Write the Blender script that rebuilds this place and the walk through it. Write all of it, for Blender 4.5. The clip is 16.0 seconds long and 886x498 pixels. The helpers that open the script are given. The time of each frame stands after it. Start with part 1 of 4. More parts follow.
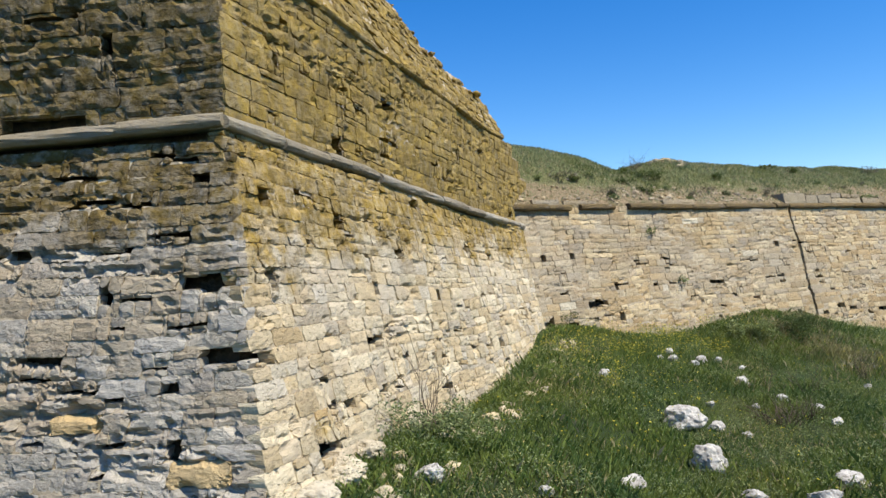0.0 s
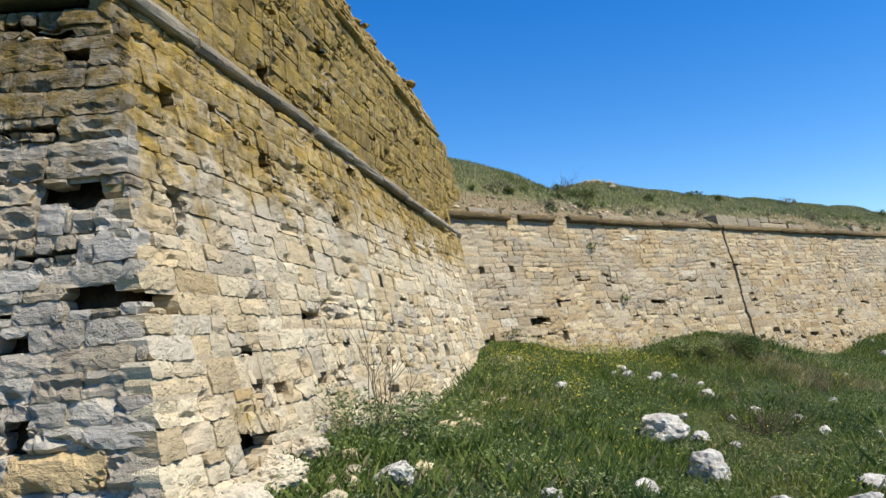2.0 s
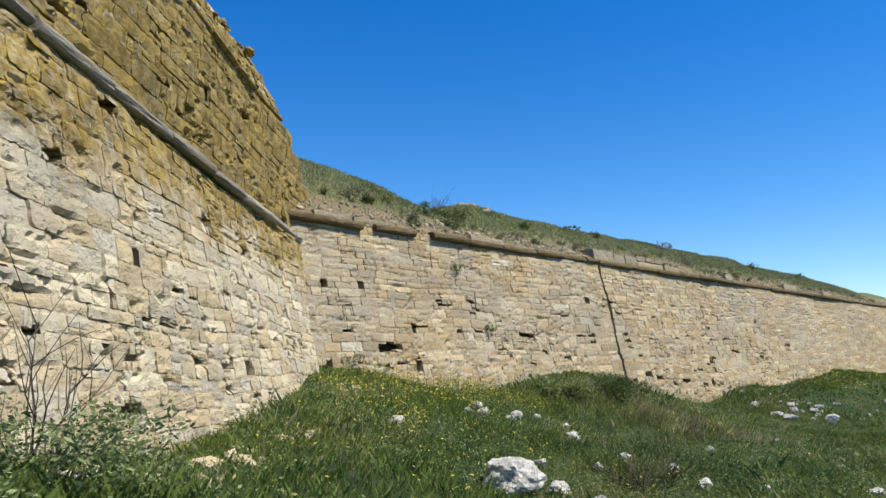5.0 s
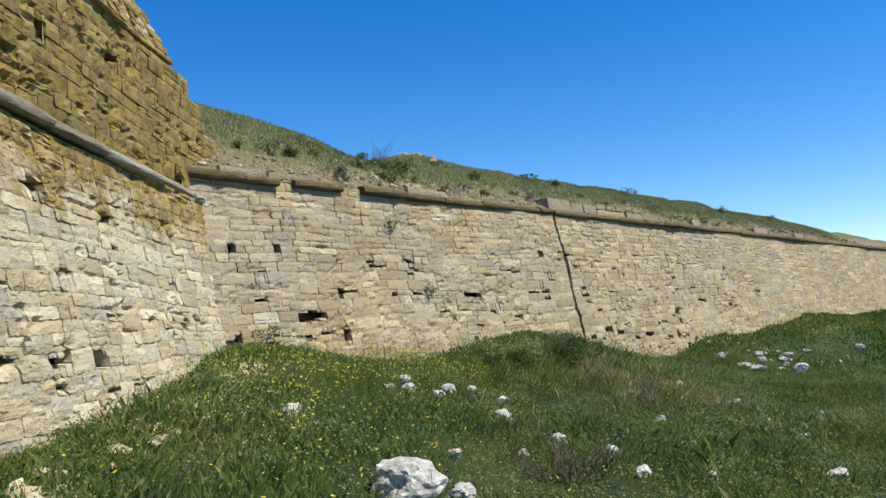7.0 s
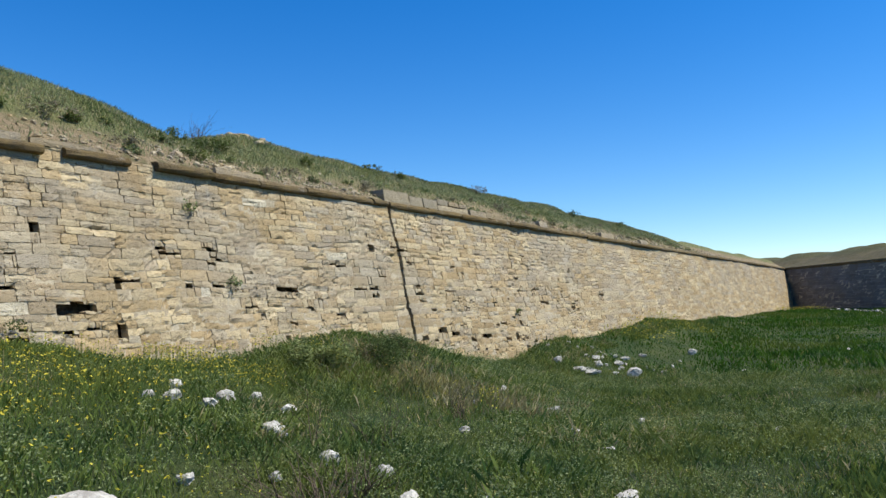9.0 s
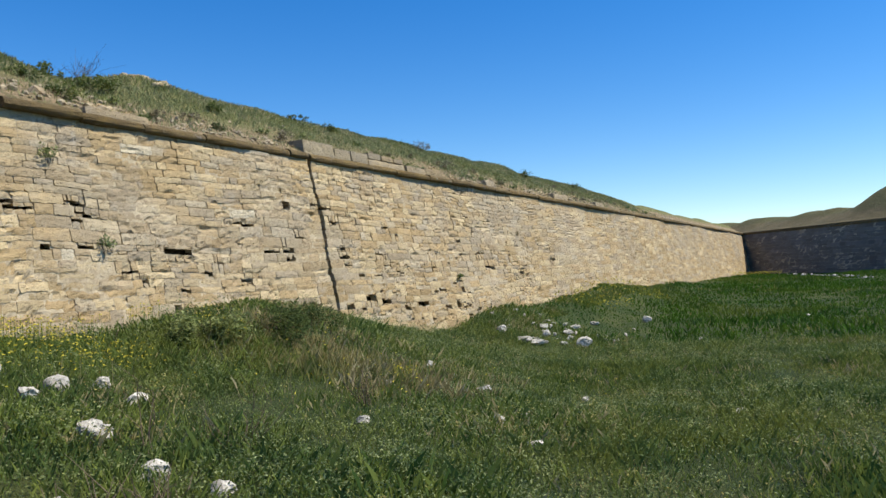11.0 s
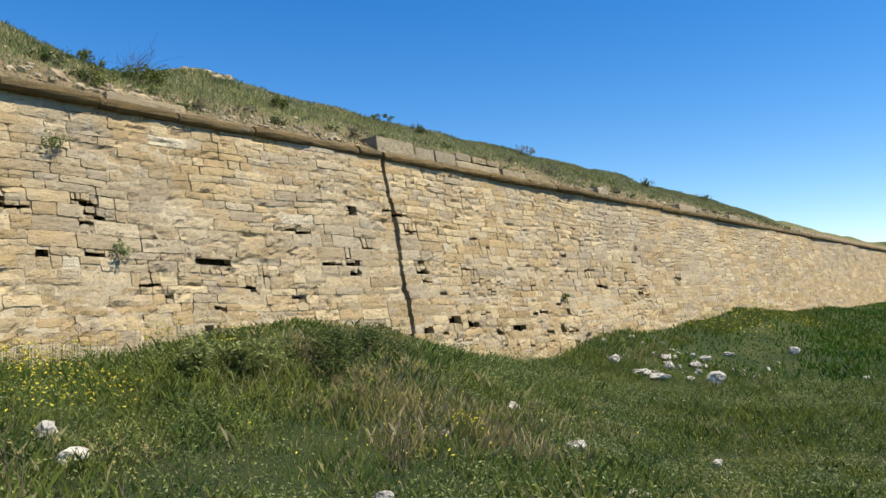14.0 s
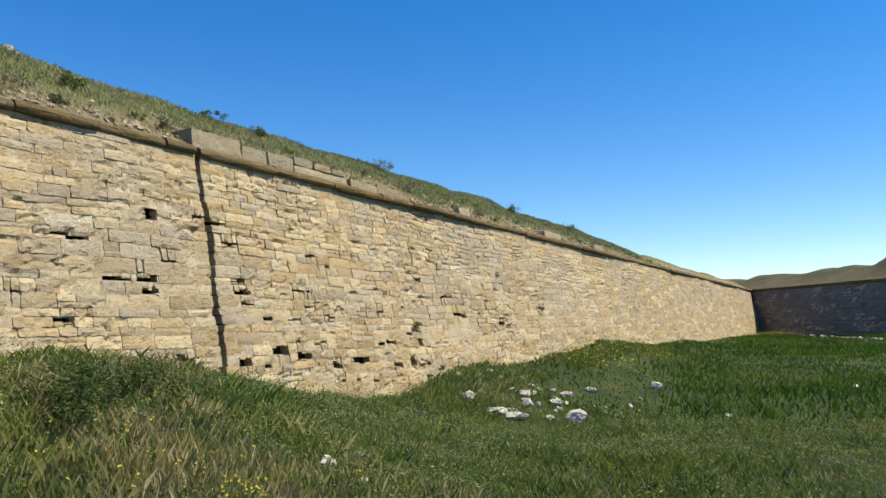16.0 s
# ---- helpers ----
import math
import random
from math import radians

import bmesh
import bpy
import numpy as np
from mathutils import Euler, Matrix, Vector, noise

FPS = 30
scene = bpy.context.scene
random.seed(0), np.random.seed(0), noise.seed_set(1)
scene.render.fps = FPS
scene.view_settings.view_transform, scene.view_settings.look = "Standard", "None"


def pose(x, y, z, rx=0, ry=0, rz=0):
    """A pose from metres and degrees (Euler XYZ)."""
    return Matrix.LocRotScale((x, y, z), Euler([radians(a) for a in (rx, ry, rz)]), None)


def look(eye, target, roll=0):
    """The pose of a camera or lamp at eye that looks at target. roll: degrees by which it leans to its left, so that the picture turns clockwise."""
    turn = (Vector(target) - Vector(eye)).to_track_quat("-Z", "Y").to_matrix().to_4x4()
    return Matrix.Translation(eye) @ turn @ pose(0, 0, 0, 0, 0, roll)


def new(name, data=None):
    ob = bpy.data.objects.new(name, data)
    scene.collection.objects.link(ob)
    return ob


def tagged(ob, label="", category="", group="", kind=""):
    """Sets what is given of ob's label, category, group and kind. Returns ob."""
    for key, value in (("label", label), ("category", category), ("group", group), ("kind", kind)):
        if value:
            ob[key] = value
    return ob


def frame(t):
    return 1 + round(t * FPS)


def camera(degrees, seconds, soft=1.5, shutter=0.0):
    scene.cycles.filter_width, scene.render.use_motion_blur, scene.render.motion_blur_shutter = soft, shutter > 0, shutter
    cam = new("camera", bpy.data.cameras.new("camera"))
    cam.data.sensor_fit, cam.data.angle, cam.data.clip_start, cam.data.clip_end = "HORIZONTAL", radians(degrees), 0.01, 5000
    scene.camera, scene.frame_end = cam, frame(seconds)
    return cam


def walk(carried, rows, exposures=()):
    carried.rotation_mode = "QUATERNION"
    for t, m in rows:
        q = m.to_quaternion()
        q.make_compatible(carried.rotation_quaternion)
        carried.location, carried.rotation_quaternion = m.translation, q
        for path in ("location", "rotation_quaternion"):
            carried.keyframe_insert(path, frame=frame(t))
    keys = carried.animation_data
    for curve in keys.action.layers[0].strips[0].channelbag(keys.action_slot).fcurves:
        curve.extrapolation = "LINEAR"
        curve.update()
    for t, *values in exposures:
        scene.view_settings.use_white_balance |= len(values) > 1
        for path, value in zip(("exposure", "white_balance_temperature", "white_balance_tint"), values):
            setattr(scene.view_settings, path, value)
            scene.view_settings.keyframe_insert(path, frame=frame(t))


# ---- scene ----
cam = camera(60.8, 16.0)
METRES, EYE, TILT, LEAN, TURN = 13.0, 2.6, 2.0, 3.4, 0.0
ROWS = [
    (0.0, 0.0, 0.0, 0.0, -0.0, 0.0, 0.0),
    (0.5, -0.0036, 0.03, -0.0187, 0.43, -0.73, -0.72),
    (1.0, -0.0089, 0.0598, -0.036, -2.83, 0.5, -0.69),
    (1.5, -0.0209, 0.0919, -0.0505, -4.9, 1.83, -0.32),
    (2.0, -0.0297, 0.1224, -0.0632, -7.13, 4.28, 0.08),
    (2.5, -0.037, 0.1549, -0.0755, -9.46, 6.95, 0.98),
    (3.0, -0.0341, 0.18, -0.0814, -12.62, 7.58, -0.28),
    (3.5, -0.0259, 0.202, -0.0887, -17.07, 7.45, 0.38),
    (6.0, 0.0979, 0.3039, -0.0878, -15.01, 7.8, -3.86),
    (6.5, 0.1123, 0.3212, -0.074, -14.28, 5.32, -2.49),
    (7.0, 0.1313, 0.3376, -0.0697, -17.26, 4.14, -0.63),
    (7.5, 0.1569, 0.3494, -0.0665, -17.52, 3.71, -2.48),
    (8.0, 0.1775, 0.3624, -0.069, -20.64, 3.05, -0.85),
    (8.5, 0.2011, 0.3797, -0.0691, -25.43, 2.37, -2.0),
    (9.0, 0.2278, 0.3907, -0.0706, -26.84, 4.31, -2.0),
    (9.5, 0.2561, 0.4156, -0.0703, -28.51, 3.91, -2.43),
    (12.0, 0.3695, 0.5188, -0.0734, -29.57, 1.5, -1.57),
    (12.5, 0.389, 0.54, -0.0712, -26.1, 1.98, -0.47),
    (13.0, 0.4051, 0.5585, -0.0686, -20.85, 0.57, -0.88),
    (13.5, 0.4213, 0.5851, -0.0728, -20.21, 1.53, -1.35),
    (14.0, 0.4393, 0.6104, -0.0744, -20.37, 3.18, -2.4),
    (14.5, 0.4532, 0.6388, -0.0776, -20.16, 3.07, -3.18),
    (15.0, 0.4749, 0.6699, -0.0772, -28.58, 4.53, -0.05),
    (15.5, 0.5032, 0.687, -0.0751, -29.39, 5.08, -2.47),
    (16.0, 0.5295, 0.7103, -0.0753, -29.88, 5.88, -3.32),
]
walk(cam, [(t, pose(0, 0, EYE, TILT, LEAN, TURN) @ pose(METRES * x, METRES * y, METRES * z, 90 + pitch, roll, yaw)) for t, x, y, z, yaw, pitch, roll in ROWS], [(0.0, 0.40, 6500, 11), (9.5, 0.28, 6350, 8), (12.0, 0.37, 7050, 10), (16.0, 0.45, 7200, 9)])

# ---- world, sun, exposure ----
SUN_AZ, SUN_EL = radians(-35), radians(57)          # azimuth from +x, towards +y
world = bpy.data.worlds.new("world")
scene.world = world
world.use_nodes = True
wn = world.node_tree
sky = wn.nodes.new("ShaderNodeTexSky")
sky.sky_type, sky.sun_disc = "NISHITA", False
sky.sun_elevation, sky.sun_rotation = SUN_EL, math.pi / 2 - SUN_AZ
sky.air_density, sky.dust_density, sky.ozone_density = 1.0, 0.0, 4.2
rich = wn.nodes.new("ShaderNodeHueSaturation")
rich.inputs["Saturation"].default_value = 1.38
rich.inputs["Hue"].default_value = 0.508
wn.links.new(sky.outputs[0], rich.inputs["Color"])
wn.links.new(rich.outputs[0], wn.nodes["Background"].inputs[0])
wn.nodes["Background"].inputs[1].default_value = 0.135
sun = new("sun", bpy.data.lights.new("sun", "SUN"))
sun.data.energy, sun.data.angle, sun.data.color = 5.0, radians(0.55), (1.0, 0.935, 0.79)
sun.matrix_world = look((0, 0, 30), Vector((0, 0, 30)) - Vector((math.cos(SUN_AZ) * math.cos(SUN_EL), math.sin(SUN_AZ) * math.cos(SUN_EL), math.sin(SUN_EL))))

# ---- materials ----


class Mat:
    """A small builder for node materials."""

    def __init__(self, name, rough=0.9):
        self.m = bpy.data.materials.new(name)
        self.m.use_nodes = True
        self.t = self.m.node_tree
        self.b = self.t.nodes["Principled BSDF"]
        self.b.inputs["Roughness"].default_value = rough
        self.b.inputs["Specular IOR Level"].default_value = 0.25
        self.pos = self.add("ShaderNodeNewGeometry").outputs["Position"]

    def add(self, kind, **values):
        n = self.t.nodes.new(kind)
        for k, v in values.items():
            n.inputs[k].default_value = v
        return n

    def link(self, a, b):
        self.t.links.new(a, b)

    def scaled(self, v):
        n = self.t.nodes.new("ShaderNodeVectorMath")
        n.operation = "MULTIPLY"
        self.link(self.pos, n.inputs[0])
        n.inputs[1].default_value = v
        return n.outputs[0]

    def noise(self, scale, detail=4, rough=0.6, stretch=None, distort=0.0):
        n = self.add("ShaderNodeTexNoise", Scale=scale, Detail=detail, Roughness=rough, Distortion=distort)
        self.link(self.scaled(stretch) if stretch else self.pos, n.inputs["Vector"])
        return n.outputs["Fac"]

    def ramp(self, fac, lo, hi, a=0.0, b=1.0):
        n = self.add("ShaderNodeMapRange")
        n.interpolation_type = "SMOOTHSTEP"
        self.link(fac, n.inputs[0])
        for i, v in enumerate((lo, hi, a, b)):
            n.inputs[i + 1].default_value = v
        return n.outputs[0]

    def math(self, op, a, b):
        n = self.t.nodes.new("ShaderNodeMath")
        n.operation = op
        for i, v in enumerate((a, b)):
            if isinstance(v, (int, float)):
                n.inputs[i].default_value = v
            else:
                self.link(v, n.inputs[i])
        return n.outputs[0]

    def mix(self, fac, a, b, mode="MIX"):
        n = self.t.nodes.new("ShaderNodeMix")
        n.data_type, n.blend_type = "RGBA", mode
        for i, v in ((0, fac), (6, a), (7, b)):
            if isinstance(v, (int, float)):
                n.inputs[i].default_value = v
            elif isinstance(v, tuple):
                n.inputs[i].default_value = (*v, 1)
            else:
                self.link(v, n.inputs[i])
        return n.outputs[2]

    def axis(self, i):
        n = self.t.nodes.new("ShaderNodeSeparateXYZ")
        self.link(self.pos, n.inputs[0])
        return n.outputs[i]

    def random(self):
        geo = self.t.nodes.new("ShaderNodeNewGeometry").outputs["Random Per Island"]
        ob = self.t.nodes.new("ShaderNodeObjectInfo").outputs["Random"]
        return self.math("FRACT", self.math("ADD", geo, ob), 0.0)

    def bump(self, height, strength, distance):
        n = self.add("ShaderNodeBump", Strength=strength, Distance=distance)
        self.link(height, n.inputs["Height"])
        self.link(n.outputs[0], self.b.inputs["Normal"])

    def done(self, colour):
        if isinstance(colour, tuple):
            self.b.inputs["Base Color"].default_value = (*colour, 1)
        else:
            self.link(colour, self.b.inputs["Base Color"])
        return self.m


def masonry(name, pale, tan, grey, lichen=0.0, lichen_low=2.2, lichen_high=3.3, crust=0.3, clean_low=0.0, stain=0.3, relief=0.035, ochre=((0.15, 0.105, 0.028), (0.36, 0.245, 0.052))):
    """Weathered sandstone: stones of three tones, grey crust, ochre lichen in patches, worm-eaten relief along the beds."""
    m = Mat(name, 0.95)
    m.b.inputs["Specular IOR Level"].default_value = 0.12
    r = m.random()
    c = m.mix(m.ramp(r, 0.25, 0.6), pale, tan)
    c = m.mix(m.ramp(m.math("FRACT", m.math("MULTIPLY", r, 7.31), 0.0), 0.6, 0.95, 0.0, 0.6), c, grey)
    tone = m.ramp(m.math("FRACT", m.math("MULTIPLY", r, 13.7), 0.0), 0, 1, 0.84, 1.09)
    big = m.noise(0.55, 4, 0.6)
    z = m.axis(2)
    up = m.ramp(z, 1.2, 2.6)
    cr = m.math("MULTIPLY", m.ramp(big, 0.40, 0.62), m.math("MULTIPLY", m.math("ADD", m.math("MULTIPLY", up, 1 - clean_low), clean_low), crust))
    c = m.mix(cr, c, grey)
    strata = m.noise(7.0, 6, 0.75, (1.0, 1.0, 4.0))
    grain = m.noise(55, 5, 0.8)
    mid = m.noise(20, 5, 0.75, (1, 1, 1.7))
    warp = m.t.nodes.new("ShaderNodeVectorMath")
    warp.operation = "MULTIPLY_ADD"
    wob = m.add("ShaderNodeTexNoise", Scale=16.0, Detail=4.0)
    m.link(m.pos, wob.inputs["Vector"])
    m.link(wob.outputs["Color"], warp.inputs[0])
    warp.inputs[1].default_value = (0.16, 0.16, 0.10)
    m.link(m.scaled((1.0, 1.0, 1.8)), warp.inputs[2])
    pocks = []
    for scale, reach, lo, hi in ((30.0, 0.30, 0.44, 0.60), (9.0, 0.22, 0.47, 0.60)):
        vor = m.add("ShaderNodeTexVoronoi", Scale=scale)
        m.link(warp.outputs[0], vor.inputs["Vector"])
        pocks.append(m.math("MULTIPLY", m.ramp(vor.outputs["Distance"], 0.08, reach, 1.0, 0.0), m.ramp(m.noise(2.7 + scale * 0.02, 4, 0.7), lo, hi)))
    pock = m.math("MAXIMUM", m.math("MULTIPLY", pocks[0], 0.7), pocks[1])
    c = m.mix(m.ramp(m.noise(1.7, 5, 0.7, (1, 1, 0.6)), 0.48, 0.72, 0.0, stain), c, m.mix(0.6, c, (0.25, 0.155, 0.07)))
    if lichen:
        zone = m.ramp(z, lichen_low, lichen_high)
        ln = m.noise(1.3, 7, 0.72, (1, 1, 0.75))
        lich = m.math("MULTIPLY", m.ramp(m.math("ADD", ln, m.math("MULTIPLY", zone, 0.42)), 0.60, 0.78), lichen)
        fine = m.ramp(m.noise(9, 6, 0.75), 0.32, 0.6, 0.5, 1.0)
        och = m.mix(m.ramp(m.noise(5, 5, 0.7), 0.35, 0.65), *ochre)
        c = m.mix(m.math("MULTIPLY", lich, fine), c, och)
    grey_patch = m.ramp(m.noise(2.3, 6, 0.75), 0.56, 0.70, 0.0, 0.7 * crust)
    c = m.mix(grey_patch, c, (0.42, 0.405, 0.37))
    c = m.mix(m.ramp(strata, 0.52, 0.66, 0.0, stain * 1.5), c, m.mix(0.7, c, (0.11, 0.085, 0.055)))
    c = m.mix(m.ramp(grain, 0.35, 0.7, 0.0, 0.24), c, m.mix(0.45, c, (0.12, 0.09, 0.06)))
    c = m.mix(m.ramp(mid, 0.54, 0.70, 0.0, 0.35), c, m.mix(0.6, c, (0.13, 0.095, 0.055)))
    c = m.mix(m.math("MULTIPLY", pock, 0.55), c, (0.14, 0.105, 0.065))
    c = m.mix(1.0, c, tone, "MULTIPLY")
    h = m.math("ADD", m.math("MULTIPLY", strata, 0.55), m.math("ADD", m.math("MULTIPLY", grain, 0.14), m.math("MULTIPLY", mid, 0.7)))
    h = m.math("SUBTRACT", h, m.math("MULTIPLY", pock, 0.9))
    m.bump(h, 1.0, relief)
    return m.done(c)


STONE_R = masonry("bastion_limestone", (0.68, 0.58, 0.395), (0.58, 0.46, 0.28), (0.50, 0.455, 0.375), 0.97, 2.1, 3.9, 0.4, 0.0, 0.34, 0.028, ((0.17, 0.115, 0.028), (0.40, 0.265, 0.052)))
# Left and upper-left faces: stone and ochre tones darker than on the right.
STONE_L = masonry("darker_grey_limestone", (0.49, 0.44, 0.355), (0.43, 0.355, 0.25), (0.43, 0.405, 0.36), 1.0, 2.4, 3.7, 0.55, 0.6, 0.4, 0.03, ((0.095, 0.068, 0.022), (0.22, 0.15, 0.04)))
STONE_U = masonry("lichen_limestone", (0.48, 0.40, 0.25), (0.42, 0.32, 0.17), (0.40, 0.365, 0.29), 0.96, 2.4, 4.0, 0.3, 0.5, 0.35, 0.03, ((0.18, 0.125, 0.032), (0.41, 0.28, 0.06)))
STONE_C = masonry("curtain_limestone", (0.53, 0.425, 0.26), (0.43, 0.32, 0.175), (0.39, 0.345, 0.27), 0.0, 2, 3, 0.6, 0.0, 0.45, 0.022)
# Flank stone: tones cut far below the curtain's, to paint in its shade.
STONE_SHADED = masonry("shaded_far_limestone", (0.21, 0.19, 0.16), (0.19, 0.165, 0.135), (0.18, 0.17, 0.155), 0.0, 2, 3, 0.5)
STONE_PALE = masonry("pale_limestone", (0.70, 0.62, 0.46), (0.66, 0.57, 0.41), (0.60, 0.54, 0.42), 0.0, 2, 3, 0.1)
STONE_ORANGE = masonry("orange_sandstone", (0.54, 0.40, 0.21), (0.52, 0.37, 0.18), (0.52, 0.41, 0.25), 0.0, 2, 3, 0.1)


def mortar_mat():
    m = Mat("lime_mortar", 0.95)
    n, g = m.noise(3.0, 5, 0.7), m.noise(30, 5, 0.7)
    c = m.mix(m.ramp(n, 0.35, 0.65), (0.52, 0.44, 0.31), (0.35, 0.285, 0.19))
    c = m.mix(m.ramp(g, 0.4, 0.75, 0, 0.5), c, (0.14, 0.11, 0.08))
    m.bump(g, 0.7, 0.02)
    return m.done(c)


def rock_mat():
    m = Mat("white_rock", 0.9)
    n, g = m.noise(6, 6, 0.7), m.noise(40, 5, 0.75)
    c = m.mix(m.ramp(n, 0.42, 0.62), (0.58, 0.55, 0.49), (0.36, 0.335, 0.30))
    c = m.mix(m.ramp(m.noise(13, 5, 0.8), 0.53, 0.64, 0, 0.8), c, (0.20, 0.18, 0.155))
    c = m.mix(m.ramp(g, 0.35, 0.8, 0, 0.35), c, (0.24, 0.21, 0.18))
    m.bump(m.math("ADD", n, m.math("MULTIPLY", g, 0.3)), 0.8, 0.03)
    return m.done(c)


# Green-brown soil, its colour darkened to paint in depth between the grass blades.
def soil_mat():
    m = Mat("turf_soil", 1.0)
    n, g = m.noise(0.7, 5, 0.65), m.noise(18, 6, 0.75)
    c = m.mix(m.ramp(n, 0.4, 0.62), (0.036, 0.058, 0.016), (0.07, 0.085, 0.026))
    c = m.mix(m.ramp(g, 0.42, 0.72, 0, 0.75), c, (0.022, 0.034, 0.010))
    m.bump(g, 0.9, 0.06)
    return m.done(c)


def rampart_mat(name="rampart_earth", level=4.75, scrub=0.0):
    m = Mat(name, 1.0)
    n, g, f = m.noise(0.6, 5, 0.65), m.noise(6, 6, 0.7), m.noise(30, 5, 0.75)
    z = m.axis(2)
    band = m.ramp(m.math("ADD", z, m.math("MULTIPLY", n, 0.9)), level, level + 0.4)
    green = m.mix(m.ramp(g, 0.4, 0.65), (0.13, 0.15, 0.055), (0.22, 0.205, 0.09))
    earth = m.mix(m.ramp(g, 0.4, 0.65), (0.33, 0.245, 0.15), (0.17, 0.15, 0.075))
    c = m.mix(band, earth, green)
    c = m.mix(m.ramp(f, 0.45, 0.75, 0, 0.6), c, (0.055, 0.05, 0.025))
    c = m.mix(m.ramp(n, 0.2, 0.6, 0.7 * scrub, scrub), c, (0.075, 0.068, 0.034))
    m.bump(m.math("ADD", g, m.math("MULTIPLY", f, 0.5)), 0.9, 0.10)
    return m.done(c)


def blade_mat(name, a, b, dry, dry_amount, patch=0.5):
    """Leaves: two greens and a dry straw tone, by plant and in patches."""
    m = Mat(name, 0.6)
    r = m.random()
    c = m.mix(r, a, b)
    p = m.ramp(m.noise(patch, 4, 0.6), 0.45, 0.68)
    c = m.mix(m.math("MULTIPLY", p, 0.55), c, (0.20, 0.22, 0.05))
    c = m.mix(m.ramp(m.noise(patch * 1.7 + 0.3, 4, 0.65), 0.5, 0.66, 0.0, 0.55), c, (0.050, 0.105, 0.040))
    d = m.ramp(m.math("ADD", m.math("FRACT", m.math("MULTIPLY", r, 9.7), 0.0), m.math("MULTIPLY", m.ramp(m.noise(0.8, 4, 0.6), 0.4, 0.7), 0.4)), 1.25 - dry_amount, 1.3 - dry_amount)
    c = m.mix(d, c, dry)
    m.b.inputs["Specular IOR Level"].default_value = 0.08
    tr = m.add("ShaderNodeBsdfTranslucent")
    mixer = m.add("ShaderNodeMixShader", Fac=0.38)
    m.link(c, tr.inputs[0])
    m.link(m.b.outputs[0], mixer.inputs[1])
    m.link(tr.outputs[0], mixer.inputs[2])
    m.link(mixer.outputs[0], m.t.nodes["Material Output"].inputs[0])
    return m.done(c)


# Brown core rubble, darkened further to paint in shade inside holes and crack.
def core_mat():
    m = Mat("shaded_rubble_core", 1.0)
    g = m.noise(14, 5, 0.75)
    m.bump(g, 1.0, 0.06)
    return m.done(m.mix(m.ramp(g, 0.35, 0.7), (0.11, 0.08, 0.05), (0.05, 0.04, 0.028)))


MORTAR, ROCK, SOIL, EARTH, CORE = mortar_mat(), rock_mat(), soil_mat(), rampart_mat(), core_mat()
GRASS = blade_mat("ditch_grass", (0.048, 0.095, 0.022), (0.24, 0.295, 0.072), (0.42, 0.36, 0.19), 0.17)
WEED = blade_mat("weed_leaf", (0.040, 0.080, 0.030), (0.38, 0.43, 0.20), (0.46, 0.40, 0.14), 0.15)
FARGRASS = blade_mat("far_grass", (0.034, 0.095, 0.010), (0.072, 0.155, 0.018), (0.26, 0.25, 0.08), 0.06, 0.15)
DRYGRASS = blade_mat("dry_grass", (0.25, 0.205, 0.09), (0.36, 0.31, 0.15), (0.48, 0.41, 0.24), 0.30)
HILLGRASS = blade_mat("rampart_grass", (0.20, 0.235, 0.11), (0.33, 0.345, 0.18), (0.46, 0.40, 0.23), 0.32)
SHRUB = blade_mat("shrub_leaf", (0.055, 0.085, 0.028), (0.115, 0.15, 0.05), (0.22, 0.18, 0.08), 0.2)
PETAL = Mat("yellow_petal", 0.6).done((0.55, 0.47, 0.05))


def twig_mat():
    m = Mat("dry_twig", 0.9)
    return m.done(m.mix(m.noise(20), (0.06, 0.045, 0.03), (0.15, 0.115, 0.08)))


TWIG = twig_mat()

# ---- builders ----


def part(name, data, material, parent=None, label=""):
    """Link a bmesh, or (vertices, faces), as one mesh object, under a parent."""
    me = bpy.data.meshes.new(name)
    if isinstance(data, bmesh.types.BMesh):
        data.to_mesh(me)
        data.free()
    else:
        me.from_pydata(data[0], [], data[1])
    me.materials.append(material)
    ob = new(name, me)
    ob.parent = parent
    if label:
        tagged(ob, label)
    return ob


def soup(name, verts, sides, material, parent=None):
    """One mesh out of many loose triangles or quads, from an array (n, sides, 3)."""
    n = len(verts)
    me = bpy.data.meshes.new(name)
    me.vertices.add(n * sides)
    me.loops.add(n * sides)
    me.polygons.add(n)
    me.vertices.foreach_set("co", np.ascontiguousarray(verts, np.float32).ravel())
    me.loops.foreach_set("vertex_index", np.arange(n * sides, dtype=np.int32))
    me.polygons.foreach_set("loop_start", np.arange(0, n * sides, sides, dtype=np.int32))
    me.update(calc_edges=True)
    me.materials.append(material)
    ob = new(name, me)
    ob.parent = parent
    return ob


def smooth(x, a, b):
    t = np.clip((x - a) / (b - a), 0, 1)
    return t * t * (3 - 2 * t)


def lumps(x, y, k, seed=0.0):
    """Soft unevenness between -1 and 1, from a few sines."""
    return (np.sin(k * x + 1.3 * np.sin(0.7 * k * y + seed) + seed) + np.sin(0.83 * k * y + 1.1 * np.sin(0.6 * k * x - seed) + 2 * seed)
            + 0.6 * np.sin(1.9 * k * (x - y) + 3 * seed) + 0.5 * np.sin(2.3 * k * (x + 0.6 * y) - seed)) / 3.1


